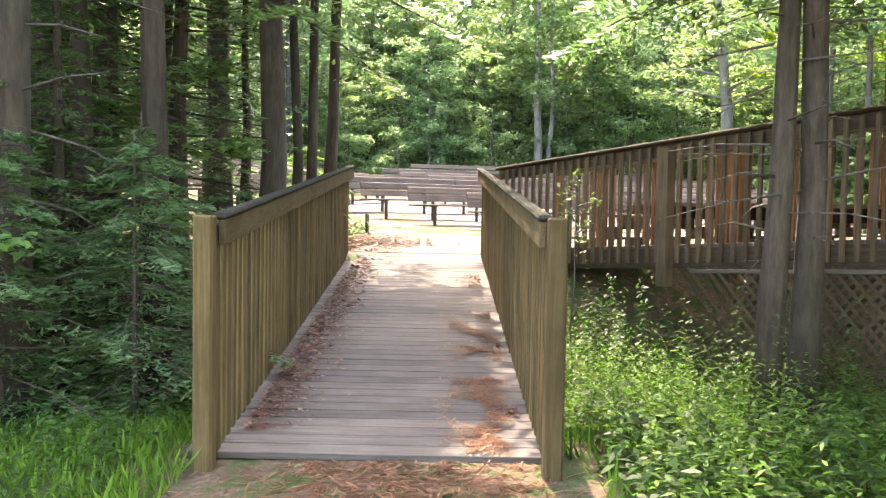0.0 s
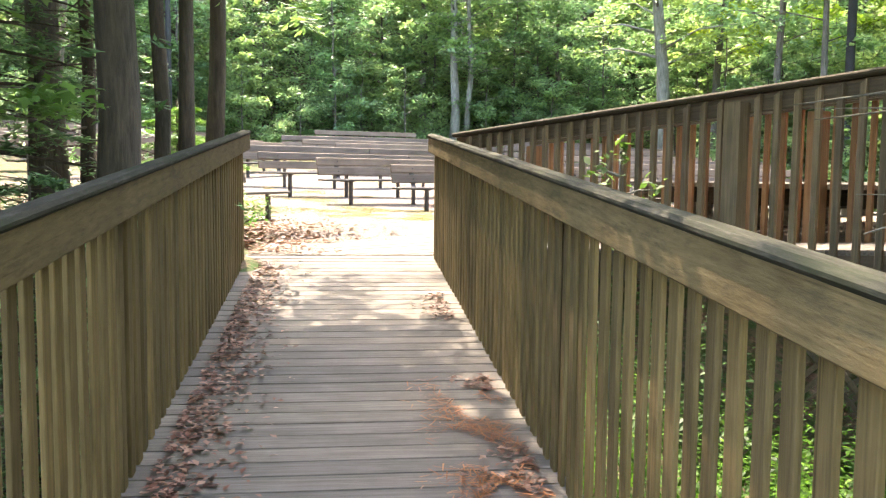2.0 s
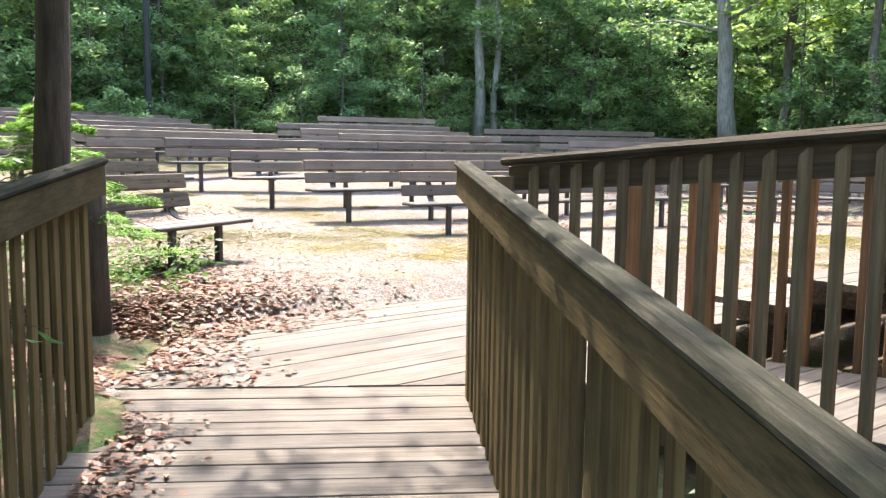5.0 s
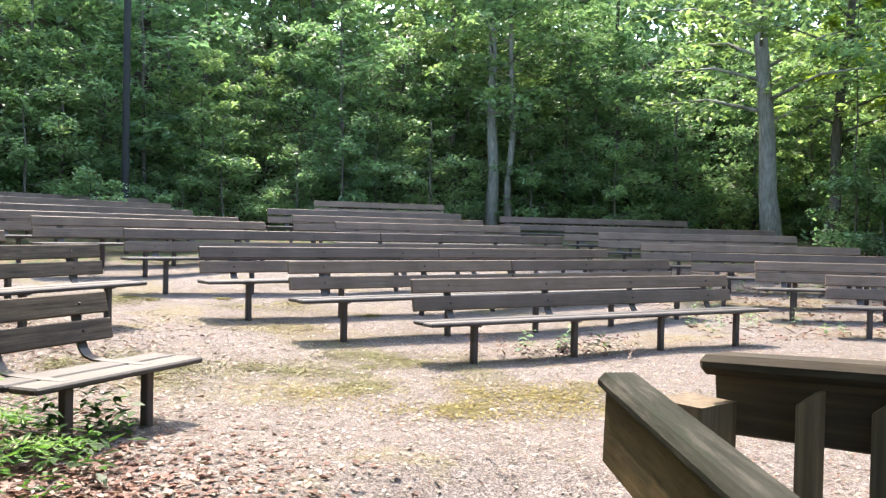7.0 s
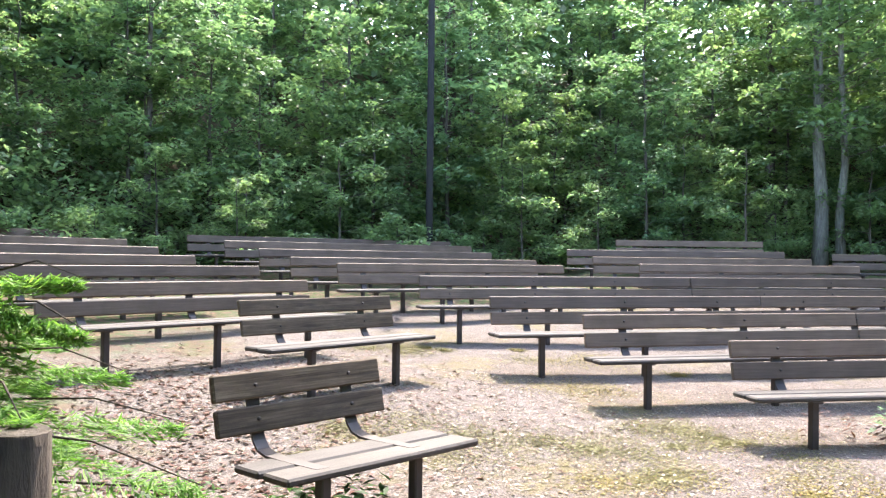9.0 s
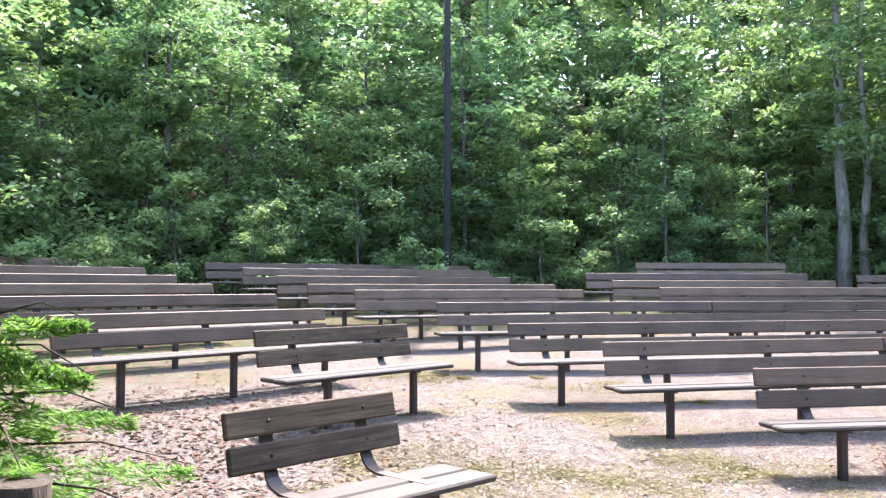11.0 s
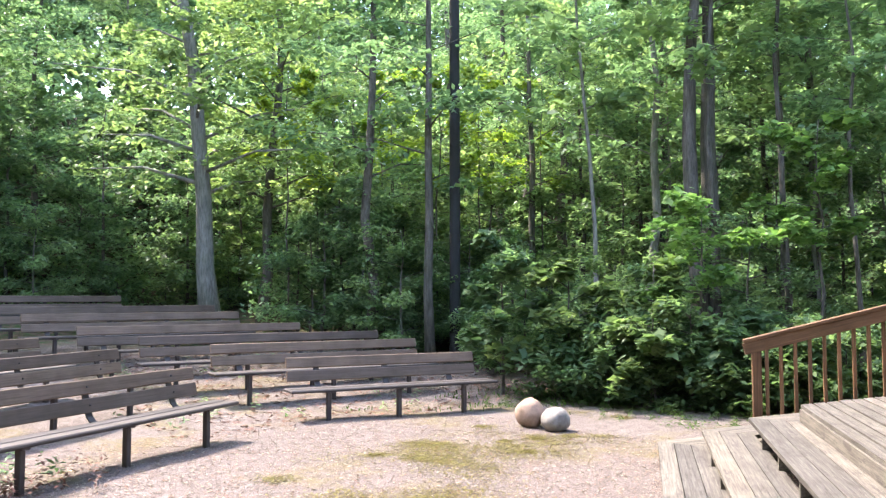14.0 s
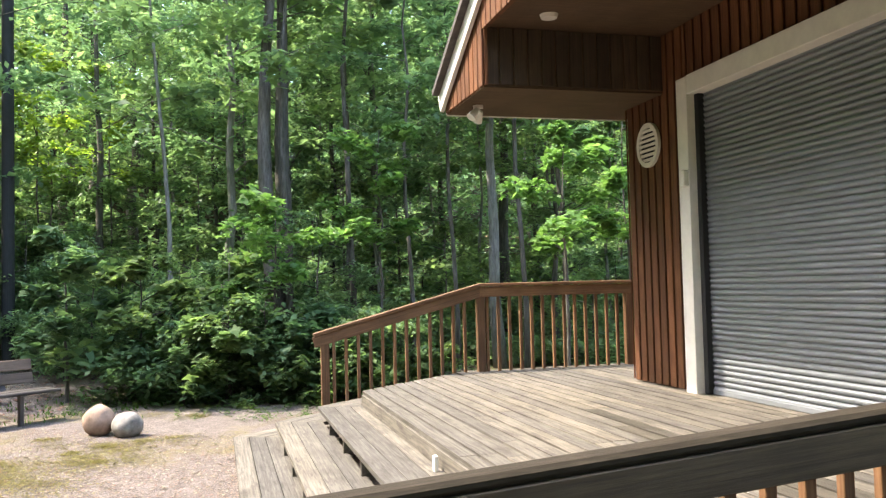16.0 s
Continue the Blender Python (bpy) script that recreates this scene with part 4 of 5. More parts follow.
Q = [
    broadleaf("understory_tree", "small maple with layered leaves down to the ground", 31, 5.2, 0.05, 0.06, 1.9, 88, 42, 0.08, M_leaf, M_bark, MAPLE),
    broadleaf("understory_tree", "young tree with pale green layered foliage", 32, 6.2, 0.06, 0.10, 2.0, 88, 42, 0.082, M_leaf, M_bark, MAPLE),
]
first = {}


def stand(kind, i, x, y, s=1.0):
    turn = rw.uniform(0, 6.28)
    key = (id(kind), i)
    if key not in first:
        first[key] = True
        return place(kind[i], x, y, turn, s)
    return again(kind[i], x, y, turn, s)


# trees round the back of the seating, in rings by angle and reach from its middle
def ring(kind, r0, r1, a0, a1, count, s0, s1, weights):
    for k in range(count):
        a = radians(a0 + (a1 - a0) * (k + rw.uniform(0.1, 0.9)) / count)
        r = rw.uniform(r0, r1)
        stand(kind, rw.choices(range(len(kind)), weights)[0], CX - 1.5 + math.cos(a) * r, CY + 1.5 + math.sin(a) * r, rw.uniform(s0, s1))


ring(T, 20.5, 23, 44, 186, 6, 0.8, 1.0, (3, 4, 1, 4))
ring(T, 25, 29, 30, 190, 5, 0.8, 0.95, (2, 3, 2, 4))
ring(T, 32, 38, 20, 192, 4, 0.7, 0.9, (3, 3, 1, 3))
ring(Q, 19.2, 21.5, 48, 184, 26, 0.75, 1.1, (1, 1))
ring(Q, 22, 27, 35, 188, 26, 0.9, 1.3, (1, 1))
ring(Q, 28, 36, 20, 192, 26, 1.1, 1.6, (1, 1))
ring(S, 17.8, 19.5, 60, 178, 34, 0.7, 1.15, (2, 4, 3))
ring(S, 19.5, 23, 40, 185, 40, 1.0, 1.6, (2, 4, 2))
ring(S, 23.5, 30, 20, 190, 36, 1.3, 2.0, (2, 5, 1))
ring(S, 30, 40, 10, 195, 30, 1.7, 2.6, (2, 5, 1))
ring(Q, 37, 44, 50, 150, 18, 1.7, 2.2, (1, 1))
ring(S, 13, 17, 42, 62, 18, 0.9, 1.5, (3, 3, 2))
ring(Q, 15, 19, 40, 60, 6, 0.8, 1.0, (1, 1))
ring(S, 11, 13, 44, 57, 9, 0.8, 1.1, (3, 3, 2))
# the side beyond the stage
ring(S, 9.5, 13, 8, 44, 22, 0.7, 1.2, (3, 2, 3))
ring(S, 13, 18, -16, 46, 34, 0.9, 1.5, (3, 3, 2))
ring(T, 14, 19, -14, 44, 12, 0.8, 1.0, (1, 1, 5, 3))
ring(T, 20, 27, -20, 40, 10, 0.8, 1.1, (1, 1, 5, 2))
ring(T, 28, 36, -25, 35, 6, 0.8, 1.0, (2, 2, 3, 2))
ring(S, 22, 34, -25, 36, 34, 1.4, 2.4, (3, 4, 1))
# to the side of the footbridge, and behind it
for k in range(40):
    stand(S, rw.choice((0, 1, 2)), rw.uniform(-10, -4.6), rw.uniform(2.6, 7.5), rw.uniform(0.7, 1.2))
for k in range(12):
    stand(T, rw.choice((0, 1, 2, 3)), rw.uniform(-17, -8), rw.uniform(3, 14), rw.uniform(0.8, 1.1))
for k in range(8):
    stand(T, rw.choice((0, 1, 2)), rw.uniform(-12, 14), rw.uniform(-16, -9), rw.uniform(0.9, 1.2))

# unseen woods added behind the start and beside the ramp to cut sky light
rb = random.Random(77)
for k in range(34):
    x, y = rb.uniform(-14, 17), rb.uniform(-19, -7.2)
    if x > 2.1:
        stand(T, rb.choice((0, 1, 2)), x, y, rb.uniform(0.95, 1.25))
for x, y, sc in ((5.6, -2.6, 1.0), (4.6, -5.6, 1.1), (7.6, -4.6, 1.15), (8.8, -1.6, 1.1), (10.5, -4.5, 1.2)):
    stand(T, 1 if x > 0 else 0, x, y, sc)

# tall trees added so their crowns shade the near deck
for x, y, s in ((-2.7, 7.0, 1.0), (-3.3, 8.9, 1.05), (-4.2, 5.2, 0.95)):
    stand(T, 2, x, y, s)
for k in range(9):
    stand(Q, k % 2, rw.uniform(-9.5, -4.2), rw.uniform(0.5, 9.5), rw.uniform(0.8, 1.1))

# named trees
def lone_trunk(x, y, r, h, mat, label, lean=0.0, turn=0.0, name="tree", high=0.25, sprays_n=150):
    t = broadleaf(name, label, int(abs(x * 13 + y * 7)) + 40, h, r, high, 3.1 if high < 0.28 else (2.6 if high < 0.5 else 1.8), sprays_n, 44 if high < 0.28 else 40, 0.10 if high < 0.5 else 0.085, M_leaf, mat, lean=lean)
    place(t, x, y, turn)


lone_trunk(4.0, 30.3, 0.18, 13, M_barkl, "pale grey twin-stemmed tree behind the benches")
lone_trunk(4.55, 30.4, 0.12, 11, M_barkl, "thin pale stem beside a larger grey trunk")
lone_trunk(10.55, 25.7, 0.25, 13, M_barkl, "large pale grey trunk leaning at the wood's edge", -0.13)
lone_trunk(12.0, 25.9, 0.16, 12, M_bark, "brown-grey trunk at the wood's edge", 0.07)
for dx, dy, dist, r, mat in ((0.626, 0.779, 19, 0.13, M_bark), (0.681, 0.731, 18, 0.11, M_bark), (0.76, 0.648, 22, 0.10, M_bark),
                             (0.845, 0.533, 20, 0.12, M_barkl), (0.869, 0.494, 16.5, 0.18, M_bark), (0.878, 0.477, 17, 0.20, M_bark),
                             (0.908, 0.416, 17, 0.07, M_bark), (0.968, 0.249, 17.5, 0.13, M_barkl), (-0.252, 0.967, 27, 0.28, M_barkd)):
    lone_trunk(0.1 + dx * dist, 6.6 + dy * dist, r, 12, mat, "straight forest trunk with leaves overhead" if mat is not M_barkl else "pale grey birch-like trunk in the woods", high=0.55 if dist < 18 else 0.3, sprays_n=60)

def dead_branches(tree, seed, r):
    rg = random.Random(seed)
    for k in range(16):
        z = 1.5 + k * 0.15 + rg.uniform(-.05, .05)
        a, ln = k * 2.4 + rg.uniform(-.4, .4), rg.uniform(0.35, 1.3)
        d = Vector((math.cos(a), math.sin(a), 0))
        p = d * r * 0.8 + Vector((0, 0, z))
        tip = p + d * ln + Vector((0, 0, rg.uniform(-.3, .1)))
        mid = p.lerp(tip, 0.55) + Vector((rg.uniform(-.06, .06), rg.uniform(-.06, .06), 0.04))
        bm = tube([p, mid, tip], [0.012, 0.007, 0.003], 5)
        fork = mid + (d + Vector((-d.y, d.x, 0)) * rg.choice((-.8, .8))) * ln * 0.3
        tube([mid, fork], [0.006, 0.002], 4, bm)
        part("dead_branch", bm, M_bark, tree)


# slim stems in the woods beyond the stage
rt = random.Random(23)
SLIM = [broadleaf("slim_tree", "slim straight forest tree with a high thin crown", 301, 10.5, 0.06, 0.42, 1.7, 60, 34, 0.10, M_leafd, M_bark),
        broadleaf("slim_tree", "thin curving pale stem in the woods", 302, 9.5, 0.045, 0.4, 1.6, 60, 34, 0.10, M_leaf, M_barkl, lean=0.05)]
for k in range(22):
    a = radians(-8 + 44 * (k + rt.random()) / 22)
    d = rt.uniform(15.5, 24)
    stand(SLIM, k % 2, 0.1 + d * math.cos(a), 6.6 + d * math.sin(a), rt.uniform(0.85, 1.2))

# conifers beside the footbridge
CON = conifer("conifer", "dark conifer trunk with drooping needled boughs", 61, 9.5, 0.16, 0.17, 2.6, M_needle)
place(CON, -5.0, 4.6, 5.0, 1.1)
for x, y, s, t in ((-4.6, 2.4, 1.1, 3.3), (-4.3, 6.9, 1.0, 4.4), (-6.5, 3.4, 1.1, 1.0), (-7.2, 6.4, 1.1, 2.0), (-8.5, 1.5, 1.1, 0.2), (-2.7, 5.3, 0.8, 0.9), (-3.3, 6.6, 0.7, 2.7), (-3.0, 3.3, 0.8, 4.0), (-2.35, 7.05, 0.5, 5.2), (-3.5, 1.0, 0.62, 1.7), (-2.7, 2.2, 0.45, 0.4), (-3.2, 4.6, 0.55, 3.6), (-5.9, 1.0, 0.8, 5.5)):
    again(CON, x, y, t, s)
# high crowns out of view, widened and thickened to shade the deck
for x, y, r, hh, cr, sd in ((-1.48, 4.9, 0.16, 12.5, 4.3, 49), (-2.05, 2.7, 0.13, 12.0, 3.0, 27)):
    t = conifer("conifer", "tall dark conifer spreading over the footbridge", sd, hh, r, 0.30 if cr > 4 else 0.38, cr, M_needle, 190 if cr > 4 else 110)
    place(t, x, y, y)
for x, y, r, l in ( (-1.40, 5.75, 0.07, 0.0), (-1.36, 6.5, 0.075, 0.01), (-1.2, 7.0, 0.09, 0.03)):
    t = conifer("conifer", "slim dark conifer stem beside the footbridge", int(y * 10), 9.5, r, 0.40, 3.1, M_needle, 110, l)
    place(t, x, y, y)
# boughs of this pair packed denser to shade the weeds below
t = conifer("conifer", "grey-brown conifer trunk with dead lower twigs beside the bridge", 77, 13.0, 0.105, 0.30, 3.7, M_needle, 290, per_m=10)
dead_branches(t, 1, 0.105)
place(t, 3.06, 2.05, 0.5)
t = conifer("conifer", "second conifer stem growing close to its neighbour", 78, 12.5, 0.12, 0.32, 3.7, M_needle, 290, per_m=10)
dead_branches(t, 2, 0.12)
place(t, 3.30, 2.0, 2.5)
t = conifer("conifer", "broad dark conifer trunk among green undergrowth", 79, 9.5, 0.16, 0.42, 2.4, M_needle, 60)
dead_branches(t, 3, 0.16)
place(t, -2.75, 1.5, 1.2)

HEM = conifer("hemlock_sapling", "low dark hemlock with dense drooping boughs", 95, 2.2, 0.025, 0.04, 1.35, M_needle, 150, 0.0, 0.04, 17, 0.4)
place(HEM, -1.75, 1.3, 0.3)
for x, y, sc, tn in ((-2.5, 0.9, 1.0, 1.4), (-3.3, 0.5, 0.9, 2.2), (-2.1, 2.4, 1.15, 3.1), (-3.0, 2.0, 1.2, 4.4), (-4.0, 1.5, 1.25, 5.2), (-1.6, 3.4, 0.9, 0.9), (-4.8, 0.3, 1.1, 2.7), (-2.6, 3.6, 1.2, 1.9)):
    again(HEM, x, y, tn, sc)
# leafy saplings among the conifers
for x, y, hh, sd in ((-3.6, 0.6, 3.6, 151), (-4.9, 2.2, 4.6, 152), (-3.9, 3.2, 4.2, 153), (-2.6, 4.4, 3.4, 154)):
    t = broadleaf("maple_sapling", "slim maple sapling with flat sprays of leaves among conifers", sd, hh, 0.03, 0.3, 1.2, 34, 40, 0.06, M_leafb, M_bark, MAPLE)
    place(t, x, y, sd)

# young fir and cut stump at the end of the footbridge
fir = conifer("fir_sapling", "bright green young fir with flat feathery boughs", 90, 1.5, 0.022, 0.32, 1.3, M_fir, 620, 0.0, 0.034, 20, 0.22)
place(fir, -1.85, 8.7, 0.4)
bm = tube([(0, 0, -.3), (0, 0, .5), (0.01, 0, 1.02)], [0.115, 0.10, 0.097], 14)
st = part("stump", bm, M_barkd)
st.location = (-1.42, 8.35, ground_z(-1.42, 8.35) + 0.08)
tagged(st, "cut dark tree stump beside the fir", "stump")

# bright maple boughs beyond the stage, and the broad-leaved bush
for (dx, dy, dist, h, s) in ((0.925, 0.38, 15.5, 4.6, 1.0), (0.872, 0.49, 14.5, 3.2, 0.8), (0.985, 0.17, 13.5, 4.2, 1.0), (0.99, 0.1, 15, 4.6, 1.0)):
    t = broadleaf("maple_sapling", "bright green maple sapling lit by the sun", int(dist * 10), h, 0.035, 0.5, 1.15, 30, 46, 0.085, M_leafb, M_bark, MAPLE)
    place(t, 0.1 + dx * dist, 6.6 + dy * dist, dist)
for (x, y, h, sd) in ((10.9, 16.4, 2.7, 5), (11.7, 15.6, 2.2, 6), (11.6, 13.9, 1.5, 7), (12.2, 12.9, 1.3, 8), (12.6, 14.5, 2.2, 9)):
    t = broadleaf("shrub", "broad-leaved bush with large lobed leaves", sd, h, 0.03, 0.1, 1.0, 34, 36, 0.115, M_leafbig, M_bark, MAPLE, group="undergrowth")
    place(t, x, y, sd)

# low undergrowth along the edge of the clearing
EDGE = [broadleaf("shrub", "dense low green undergrowth with layered leaves", 24, 1.5, 0.025, 0.04, 1.0, 44, 34, 0.066, M_leafbig, M_bark, group="undergrowth"),
        broadleaf("shrub", "low broad-leaved forest plants", 25, 0.9, 0.02, 0.03, 0.85, 36, 32, 0.07, M_leafbig, M_bark, group="undergrowth")]
redge = random.Random(41)
for k in range(26):
    f = (k + redge.random()) / 26
    x, y = 11.1 + 1.3 * f * f + redge.uniform(0, 1.0), 15.6 - 4.6 * f + redge.uniform(-0.2, 0.4)
    stand(EDGE, redge.choice((0, 1)), x, y, redge.uniform(0.65, 1.05))

# dense foliage far up the hillside
rs = np.random.RandomState(5)
n = 90000
a = np.radians(rs.uniform(-35, 205, n))
r = rs.uniform(24, 46, n)
x, y = CX - 1.5 + np.cos(a) * r, CY + 1.5 + np.sin(a) * r
gz = np.array([ground_z(p, q) for p, q in zip(x, y)])
clump = np.sin(x * 1.3) * np.cos(y * 1.1) + np.sin(x * .6 + y * .8)
z = gz + 4.2 * rs.uniform(0.0, 1.0, n) ** 1.6 * (0.6 + 0.25 * clump + 0.4) + 0.1
X, Y = leaf_axes(rs, n, 0.20, 0.5)
n2 = 100000
a2 = np.radians(rs.uniform(-5, 195, n2))
r2 = rs.uniform(36, 47, n2)
x2, y2 = CX - 1.5 + np.cos(a2) * r2, CY + 1.5 + np.sin(a2) * r2
z2 = np.array([ground_z(p, q) for p, q in zip(x2, y2)]) + rs.uniform(0, 1, n2) * (15.0 + 2.0 * np.sin(x2 * 0.7) + 1.5 * np.sin(y2 * 0.9 + x2 * 0.4))
X2, Y2 = leaf_axes(rs, n2, 0.24, 0.6)
x, y, z = np.concatenate([x, x2]), np.concatenate([y, y2]), np.concatenate([z, z2])
X, Y = np.concatenate([X, X2]), np.concatenate([Y, Y2])
n4 = 45000
a4 = np.radians(rs.uniform(-25, 200, n4))
r4 = rs.uniform(48, 58, n4)
x4, y4 = CX - 1.5 + np.cos(a4) * r4, CY + 1.5 + np.sin(a4) * r4
z4 = 13 + rs.uniform(0, 1, n4) * (24 + 3 * np.sin(a4 * 23) + 2 * np.sin(a4 * 41))
X4, Y4 = leaf_axes(rs, n4, 0.55, 0.8)
tagged(cloud("far_woods", np.stack([x4, y4, z4], 1), X4, Y4, M_leafd, DIAMOND), "leafy crowns of distant woods behind the hillside", "woods", kind="stuff")
# leafy floor of the woods round the seating
n3 = 60000
a3 = np.radians(rs.uniform(42, 182, n3))
r3 = 19.0 + 6.0 * rs.uniform(0, 1, n3) ** 1.4
x3, y3 = CX - 1.5 + np.cos(a3) * r3, CY + 1.5 + np.sin(a3) * r3
hump = 0.5 + 0.5 * np.sin(x3 * 1.7 + 0.6 * np.sin(y3 * 2.1)) * np.cos(y3 * 1.4)
z3 = np.array([ground_z(p, q) for p, q in zip(x3, y3)]) + 0.08 + rs.uniform(0, 1, n3) ** 1.3 * (0.4 + 2.3 * hump)
X3, Y3 = leaf_axes(rs, n3, 0.085, 0.45)
n5 = 42000
a5 = np.radians(rs.uniform(-14, 46, n5))
r5 = 12.0 + 11.0 * rs.uniform(0, 1, n5)
x5, y5 = CX - 1.5 + np.cos(a5) * r5, CY + 1.5 + np.sin(a5) * r5
hump5 = 0.5 + 0.5 * np.sin(x5 * 1.3 + 0.8 * np.sin(y5 * 1.7)) * np.cos(y5 * 1.2)
z5 = np.array([ground_z(p, q) for p, q in zip(x5, y5)]) + 0.1 + rs.uniform(0, 1, n5) * (0.3 + 0.3 * (r5 - 11) * hump5)
X5, Y5 = leaf_axes(rs, n5, 0.09, 0.4)
x3, y3, z3 = np.concatenate([x3, x5]), np.concatenate([y3, y5]), np.concatenate([z3, z5])
X3, Y3 = np.concatenate([X3, X5]), np.concatenate([Y3, Y5])
low = cloud("undergrowth", np.stack([x3, y3, z3], 1), X3, Y3, M_leafd, DIAMOND)
tagged(low, "low leafy undergrowth on the floor of the woods", "undergrowth", kind="stuff")
far = cloud("far_woods", np.stack([x, y, z], 1), X, Y, M_leafd, DIAMOND)
tagged(far, "dense green foliage of the woods on the hillside", "woods", kind="stuff")

# ---- grass, weeds, litter ----
def scatter_points(rs, n, x0, x1, y0, y1, keep):
    P = np.stack([rs.uniform(x0, x1, n), rs.uniform(y0, y1, n)], 1)
    return np.array([p for p in P if keep(p[0], p[1])])


def off_bridge(x, y):
    return not (-1.0 < x < 1.12 and y > -0.1) and un(x, y)[0] < RA_U - 0.1


rs = np.random.RandomState(9)
def grass_field(name, label, n, x0, x1, y0, y1, keep, size, mat=None):
    p = scatter_points(rs, n, x0, x1, y0, y1, keep)
    k = len(p)
    z = np.array([ground_z(a, b) for a, b in p])
    h = size * rs.uniform(0.4, 1.2, k)
    lean = rs.normal(0, 0.4, (k, 2))
    X = np.stack([lean[:, 0], lean[:, 1], np.ones(k)], 1)
    X = X / np.linalg.norm(X, axis=1)[:, None] * h[:, None] / 2
    ang = rs.uniform(0, 6.28, k)
    Y = np.stack([np.cos(ang), np.sin(ang), np.zeros(k)], 1) * (0.012 + 0.03 * h)[:, None]
    P = np.stack([p[:, 0], p[:, 1], z], 1) + X
    ob = cloud(name, P, X, Y, mat or M_grass, [(-1, -.5), (0.2, -.45), (1, 0), (0.2, .45), (-1, .5)])
    tagged(ob, label, "grass", kind="stuff")


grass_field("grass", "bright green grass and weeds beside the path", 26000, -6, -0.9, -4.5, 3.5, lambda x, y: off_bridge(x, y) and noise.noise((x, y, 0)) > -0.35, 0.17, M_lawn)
grass_field("grass", "tall green grass and weeds below the ramp", 13000, 1.1, 8, -4.5, 5.5, lambda x, y: off_bridge(x, y) and (x > 1.25 or y > 0), 0.22)
grass_field("grass", "sparse grass tufts along the edge of the clearing", 5000, 8, 14, 9.5, 17, lambda x, y: un(x, y)[1] > 6.2 and math.hypot(x - 6, y - 13) > 4.2 and noise.noise((x * 1.3, y * 1.3, 2)) > 0.0, 0.07)


def weed_patch(name, label, n, x0, x1, y0, y1, keep, h, size, mat, stems=9):
    p = scatter_points(rs, n, x0, x1, y0, y1, keep)
    Ps, Xs, Ys = [], [], []
    for a, b in p:
        z = ground_z(a, b)
        hh = h * rs.uniform(0.5, 1.25)
        k = stems
        t = np.linspace(0.25, 1, k)
        lx, ly = rs.normal(0, .15, 2)
        C = np.stack([a + lx * t * hh, b + ly * t * hh, z + t * hh], 1)
        ang = np.arange(k) * 2.4 + rs.uniform(0, 6)
        X = np.stack([np.cos(ang), np.sin(ang), rs.normal(-.1, .3, k)], 1) * (size * (1.2 - .6 * t))[:, None]
        Y = np.stack([-np.sin(ang), np.cos(ang), rs.normal(0, .2, k)], 1) * (size * .7 * (1.2 - .6 * t))[:, None]
        Ps.append(C + X), Xs.append(X), Ys.append(Y)
    ob = cloud(name, np.concatenate(Ps), np.concatenate(Xs), np.concatenate(Ys), mat, DIAMOND)
    tagged(ob, label, "weeds", kind="stuff")


weed_patch("weeds", "broad-leaved green weeds beside the bridge", 620, 1.25, 4.6, -3.6, 1.2, lambda x, y: off_bridge(x, y) and x > 1.3, 0.42, 0.062, M_weed, 13)
weed_patch("weeds", "leafy green weeds among the grass", 1900, 1.2, 7, -3.6, 5.2, lambda x, y: off_bridge(x, y) and x > 1.3, 0.6, 0.034, M_grass, 18)
weed_patch("weeds", "tall bright weeds along the foot of the ramp", 1100, 1.1, 9, -3.5, 5.6, lambda x, y: 3.2 < un(x, y)[0] < 4.66 and (x > 1.3), 1.0, 0.045, M_weed, 20)
weed_patch("weeds", "sunlit broad-leaved weeds among the grass", 700, -5, -1.15, -4, 0.6, off_bridge, 0.3, 0.04, M_weed, 8)
weed_patch("weeds", "small leafy plants at the foot of the undergrowth", 420, 8.8, 12.0, 10.8, 16, lambda x, y: un(x, y)[0] > 14.5 and x + noise.noise((x, y, 5)) * 0.9 > 10.0, 0.14, 0.035, M_weed, 8)
weed_patch("weeds", "low leafy weeds beside the footbridge", 700, -5, -1.0, -4, 3, off_bridge, 0.25, 0.045, M_grass, 7)
weed_patch("weeds", "small green weeds under the bench", 9, 1.9, 3.1, 14.45, 15.2, lambda x, y: True, 0.3, 0.06, M_leaf, 9)
weed_patch("weeds", "green weeds round the weathered bench", 60, -2.9, -1.0, 9.0, 11.0, lambda x, y: True, 0.22, 0.045, M_grass, 8)
weed_patch("weeds", "bright broad-leaved weeds round the bench legs", 26, -2.3, -0.95, 9.7, 10.95, lambda x, y: True, 0.32, 0.065, M_weed, 8)
weed_patch("weeds", "dry brown weeds under the long bench", 26, 1.3, 3.3, 14.0, 14.55, lambda x, y: True, 0.26, 0.04, M_litter, 12)
weed_patch("weeds", "low weeds along the leaf litter", 90, -3.6, -1.2, 7.9, 10.2, lambda x, y: noise.noise((x, y, 9)) > 0, 0.16, 0.045, M_grass, 6)
weed_patch("weeds", "scattered weeds between the benches", 120, 3.5, 10, 16.5, 22, lambda x, y: noise.noise((x * .6, y * .6, 4)) > 0.1, 0.22, 0.05, M_leaf, 8)


def litter(name, label, n, where, size, mat, shape=DIAMOND, zf=None):
    pts = [where() for _ in range(n)]
    P = np.array([(x, y, (zf or ground_z)(x, y) + 0.005 + rs.uniform(0, 0.012)) for x, y in pts])
    X, Y = leaf_axes(rs, n, size, 0.13)
    X[:, 2] *= 0.5
    ob = cloud(name, P, X, Y, mat, shape)
    tagged(ob, label, "leaf litter", kind="stuff")


def deck_top(x, y):
    return deck_z(y) + 0.004


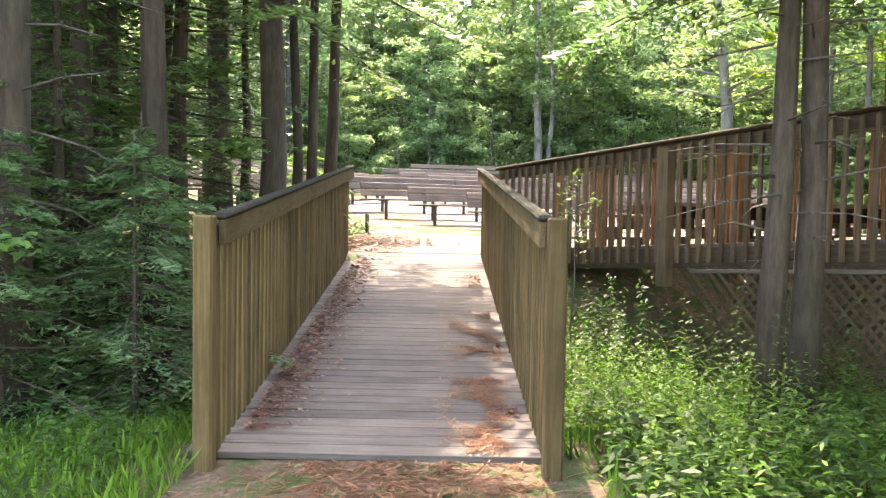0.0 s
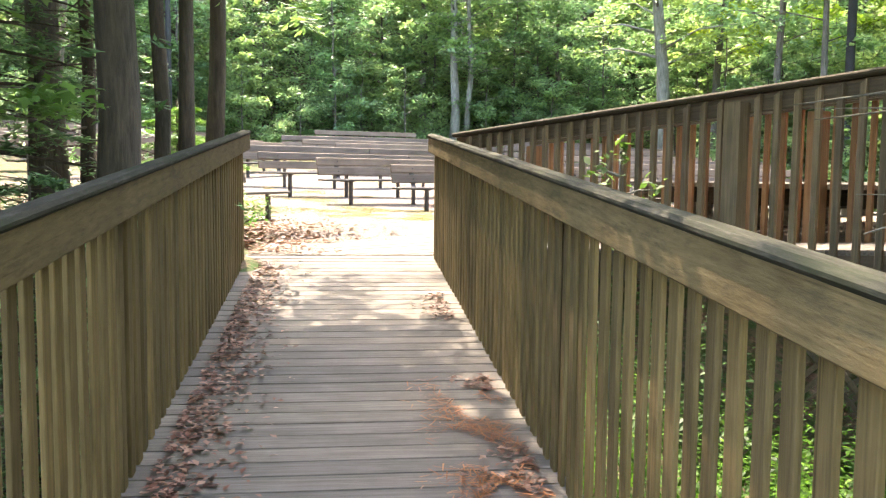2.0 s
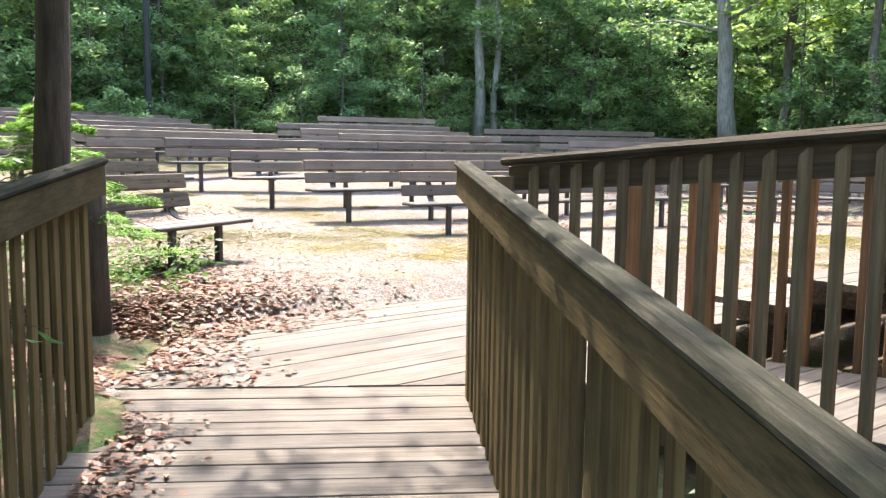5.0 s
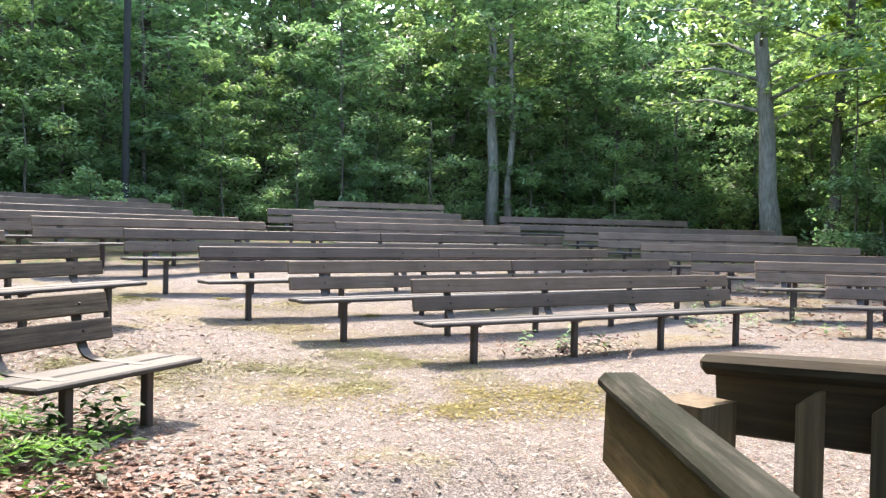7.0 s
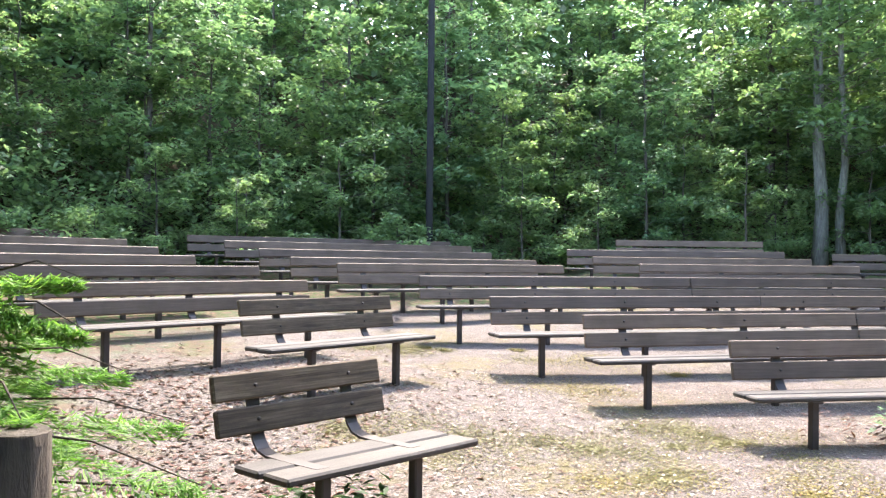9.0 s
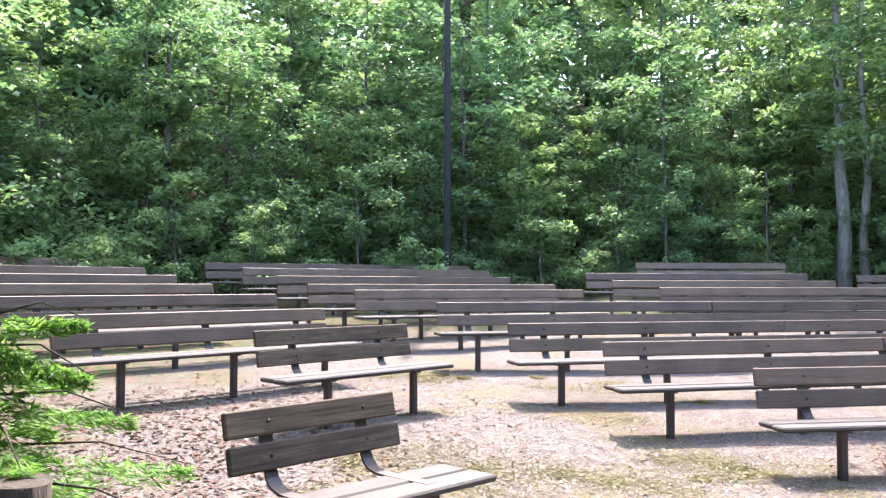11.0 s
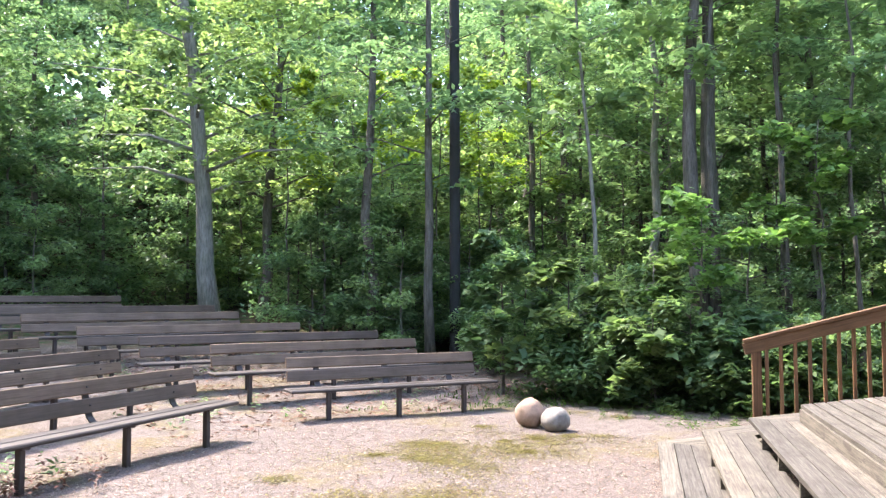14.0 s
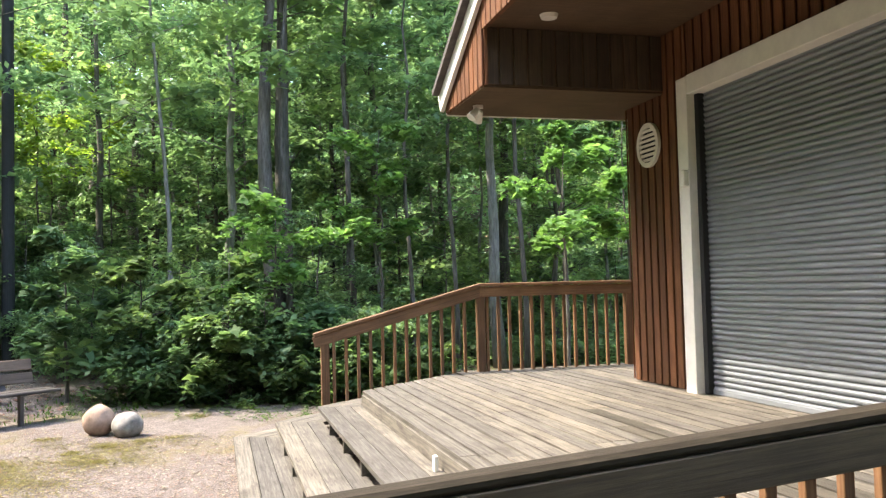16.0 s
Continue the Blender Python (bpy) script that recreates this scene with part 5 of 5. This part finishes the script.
def leafy_corner():
    while True:
        x, y = rs.normal(-1.5, .85), rs.normal(8.4, 1.0)
        u, n = un(x, y)
        if y > 6.7 and (n > 7.0 + 0.25 * noise.noise((u * 3, n * 3, 0)) or u < 3.6 + 0.5 * rs.rand()):
            return x, y


def landing_top(x, y):
    u, n = un(x, y)
    inside = n < 7.42 and u < 6.33 and n > 6.3 + (3.07 - u) * 0.66 and n < 6.3 + (u - 3.07) * 1.2
    return 0.394 if inside else ground_z(x, y)


def rail_drift():
    """Leaves gathered in a few drifts against the railing."""
    while True:
        y = rs.uniform(0.6, 6.6)
        if noise.noise((y * 1.1, 4.0, 0)) > 0.12:
            return 0.96 - 0.024 * y - abs(rs.normal(0, .11)), y


litter("leaf_litter", "dry brown leaves along the footbridge edge", 2600, lambda: (-0.74 + abs(rs.normal(0, .16)), rs.uniform(0.3, 6.6) ** 1), 0.022, M_litter, zf=deck_top)
litter("leaf_litter", "dry leaves along the railing of the footbridge", 420, rail_drift, 0.022, M_litter, zf=deck_top)
litter("leaf_litter", "fallen red-brown leaves beside the landing", 11000, leafy_corner, 0.03, M_litter, zf=landing_top)
def needle_drift():
    """Needles in ragged clumps along one side of the deck."""
    while True:
        x, y = 0.70 + rs.normal(0, .11), rs.uniform(0.0, 3.4)
        if noise.noise((x * 3.5, y * 2.2, 7.0)) > -0.05 and x < 0.9:
            return x, y


litter("pine_needles", "rusty fallen pine needles on the footbridge", 1900, needle_drift, 0.03, M_needles_dry, NEEDLE, deck_top)
litter("pine_needles", "rusty pine needles on the path before the bridge", 6000, lambda: (0.25 + rs.normal(0, .45), rs.uniform(-3.5, -0.05)), 0.045, M_needles_dry, NEEDLE)
litter("leaf_litter", "dry red-brown leaves round the weathered bench", 3200, lambda: (rs.normal(-1.9, .45), rs.normal(9.7, .55)), 0.04, M_litter)
litter("leaf_litter", "dry brown leaves between the side benches", 3800, lambda: (rs.normal(-3.6, 1.3), rs.normal(12.6, 1.6)), 0.03, M_litter)
litter("leaf_litter", "dry leaves on the forest floor", 4000, lambda: (rs.uniform(5, 14), rs.uniform(16, 24)), 0.04, M_litter)


def moss(cx, cy, rx, ry, n):
    k = max(6, n // 130)
    cl = [(cx + rs.normal(0, .55) * rx, cy + rs.normal(0, .55) * ry, abs(rs.normal(0.12, .08)) + .05) for _ in range(k)]

    def w():
        x, y, q = cl[rs.randint(k)]
        return x + rs.normal(0, q), y + rs.normal(0, q)
    litter("moss_patch", "yellow-green moss patch on the sand", n * 3, w, 0.013, M_moss)


for m in ((7.0, 13.2, 2.0, 0.9, 5200), (0.7, 13.9, 0.7, 0.5, 1600), (-0.9, 12.9, 1.6, 0.7, 3000), (1.6, 12.0, 1.6, 0.8, 3000), (4.6, 12.0, 1.3, 0.6, 1600), (-2.4, 16.8, 1.6, 0.6, 1500), (-0.6, 15.5, 0.5, 0.25, 500), (-0.4, 17.2, 1.2, 0.5, 1000), (5.0, 11.0, 0.7, 0.5, 800)):
    moss(*m)


# sapling between the footbridge and the ramp
t = broadleaf("sapling", "thin sapling with bright green leaves beside the ramp", 131, 2.12, 0.010, 0.68, 0.30, 18, 8, 0.034, M_weed, M_bark, group="undergrowth")
place(t, 1.72, 3.75, 1.0)

# yellow-green saplings added in place of the sunlit bank beyond the stage
for k in range(7):
    d = 18.5 + 6 * rw.random()
    a = 0.55 + 0.34 * (k + rw.random()) / 7
    t = broadleaf("bank_sapling", "yellow-green sapling in place of the sunlit bank", 200 + k, 4.9 + 0.09 * d, 0.03, 0.52, 1.25, 30, 30, 0.085, M_leafy, M_bark, group="undergrowth")
    place(t, 0.1 + d * math.sin(a), 6.6 + d * math.cos(a), k)

# crumbs of bark, seed and leaf on the sand
litter("debris", "fine dark bark crumbs and seeds on the sand", 42000, lambda: (rs.uniform(-4, 9), rs.uniform(8.0, 16.5)), 0.009, M_litter)
litter("debris", "pale leaf scraps scattered on the sand", 15000, lambda: (rs.uniform(-4, 9), rs.uniform(8.4, 16)), 0.018, M_scrap)
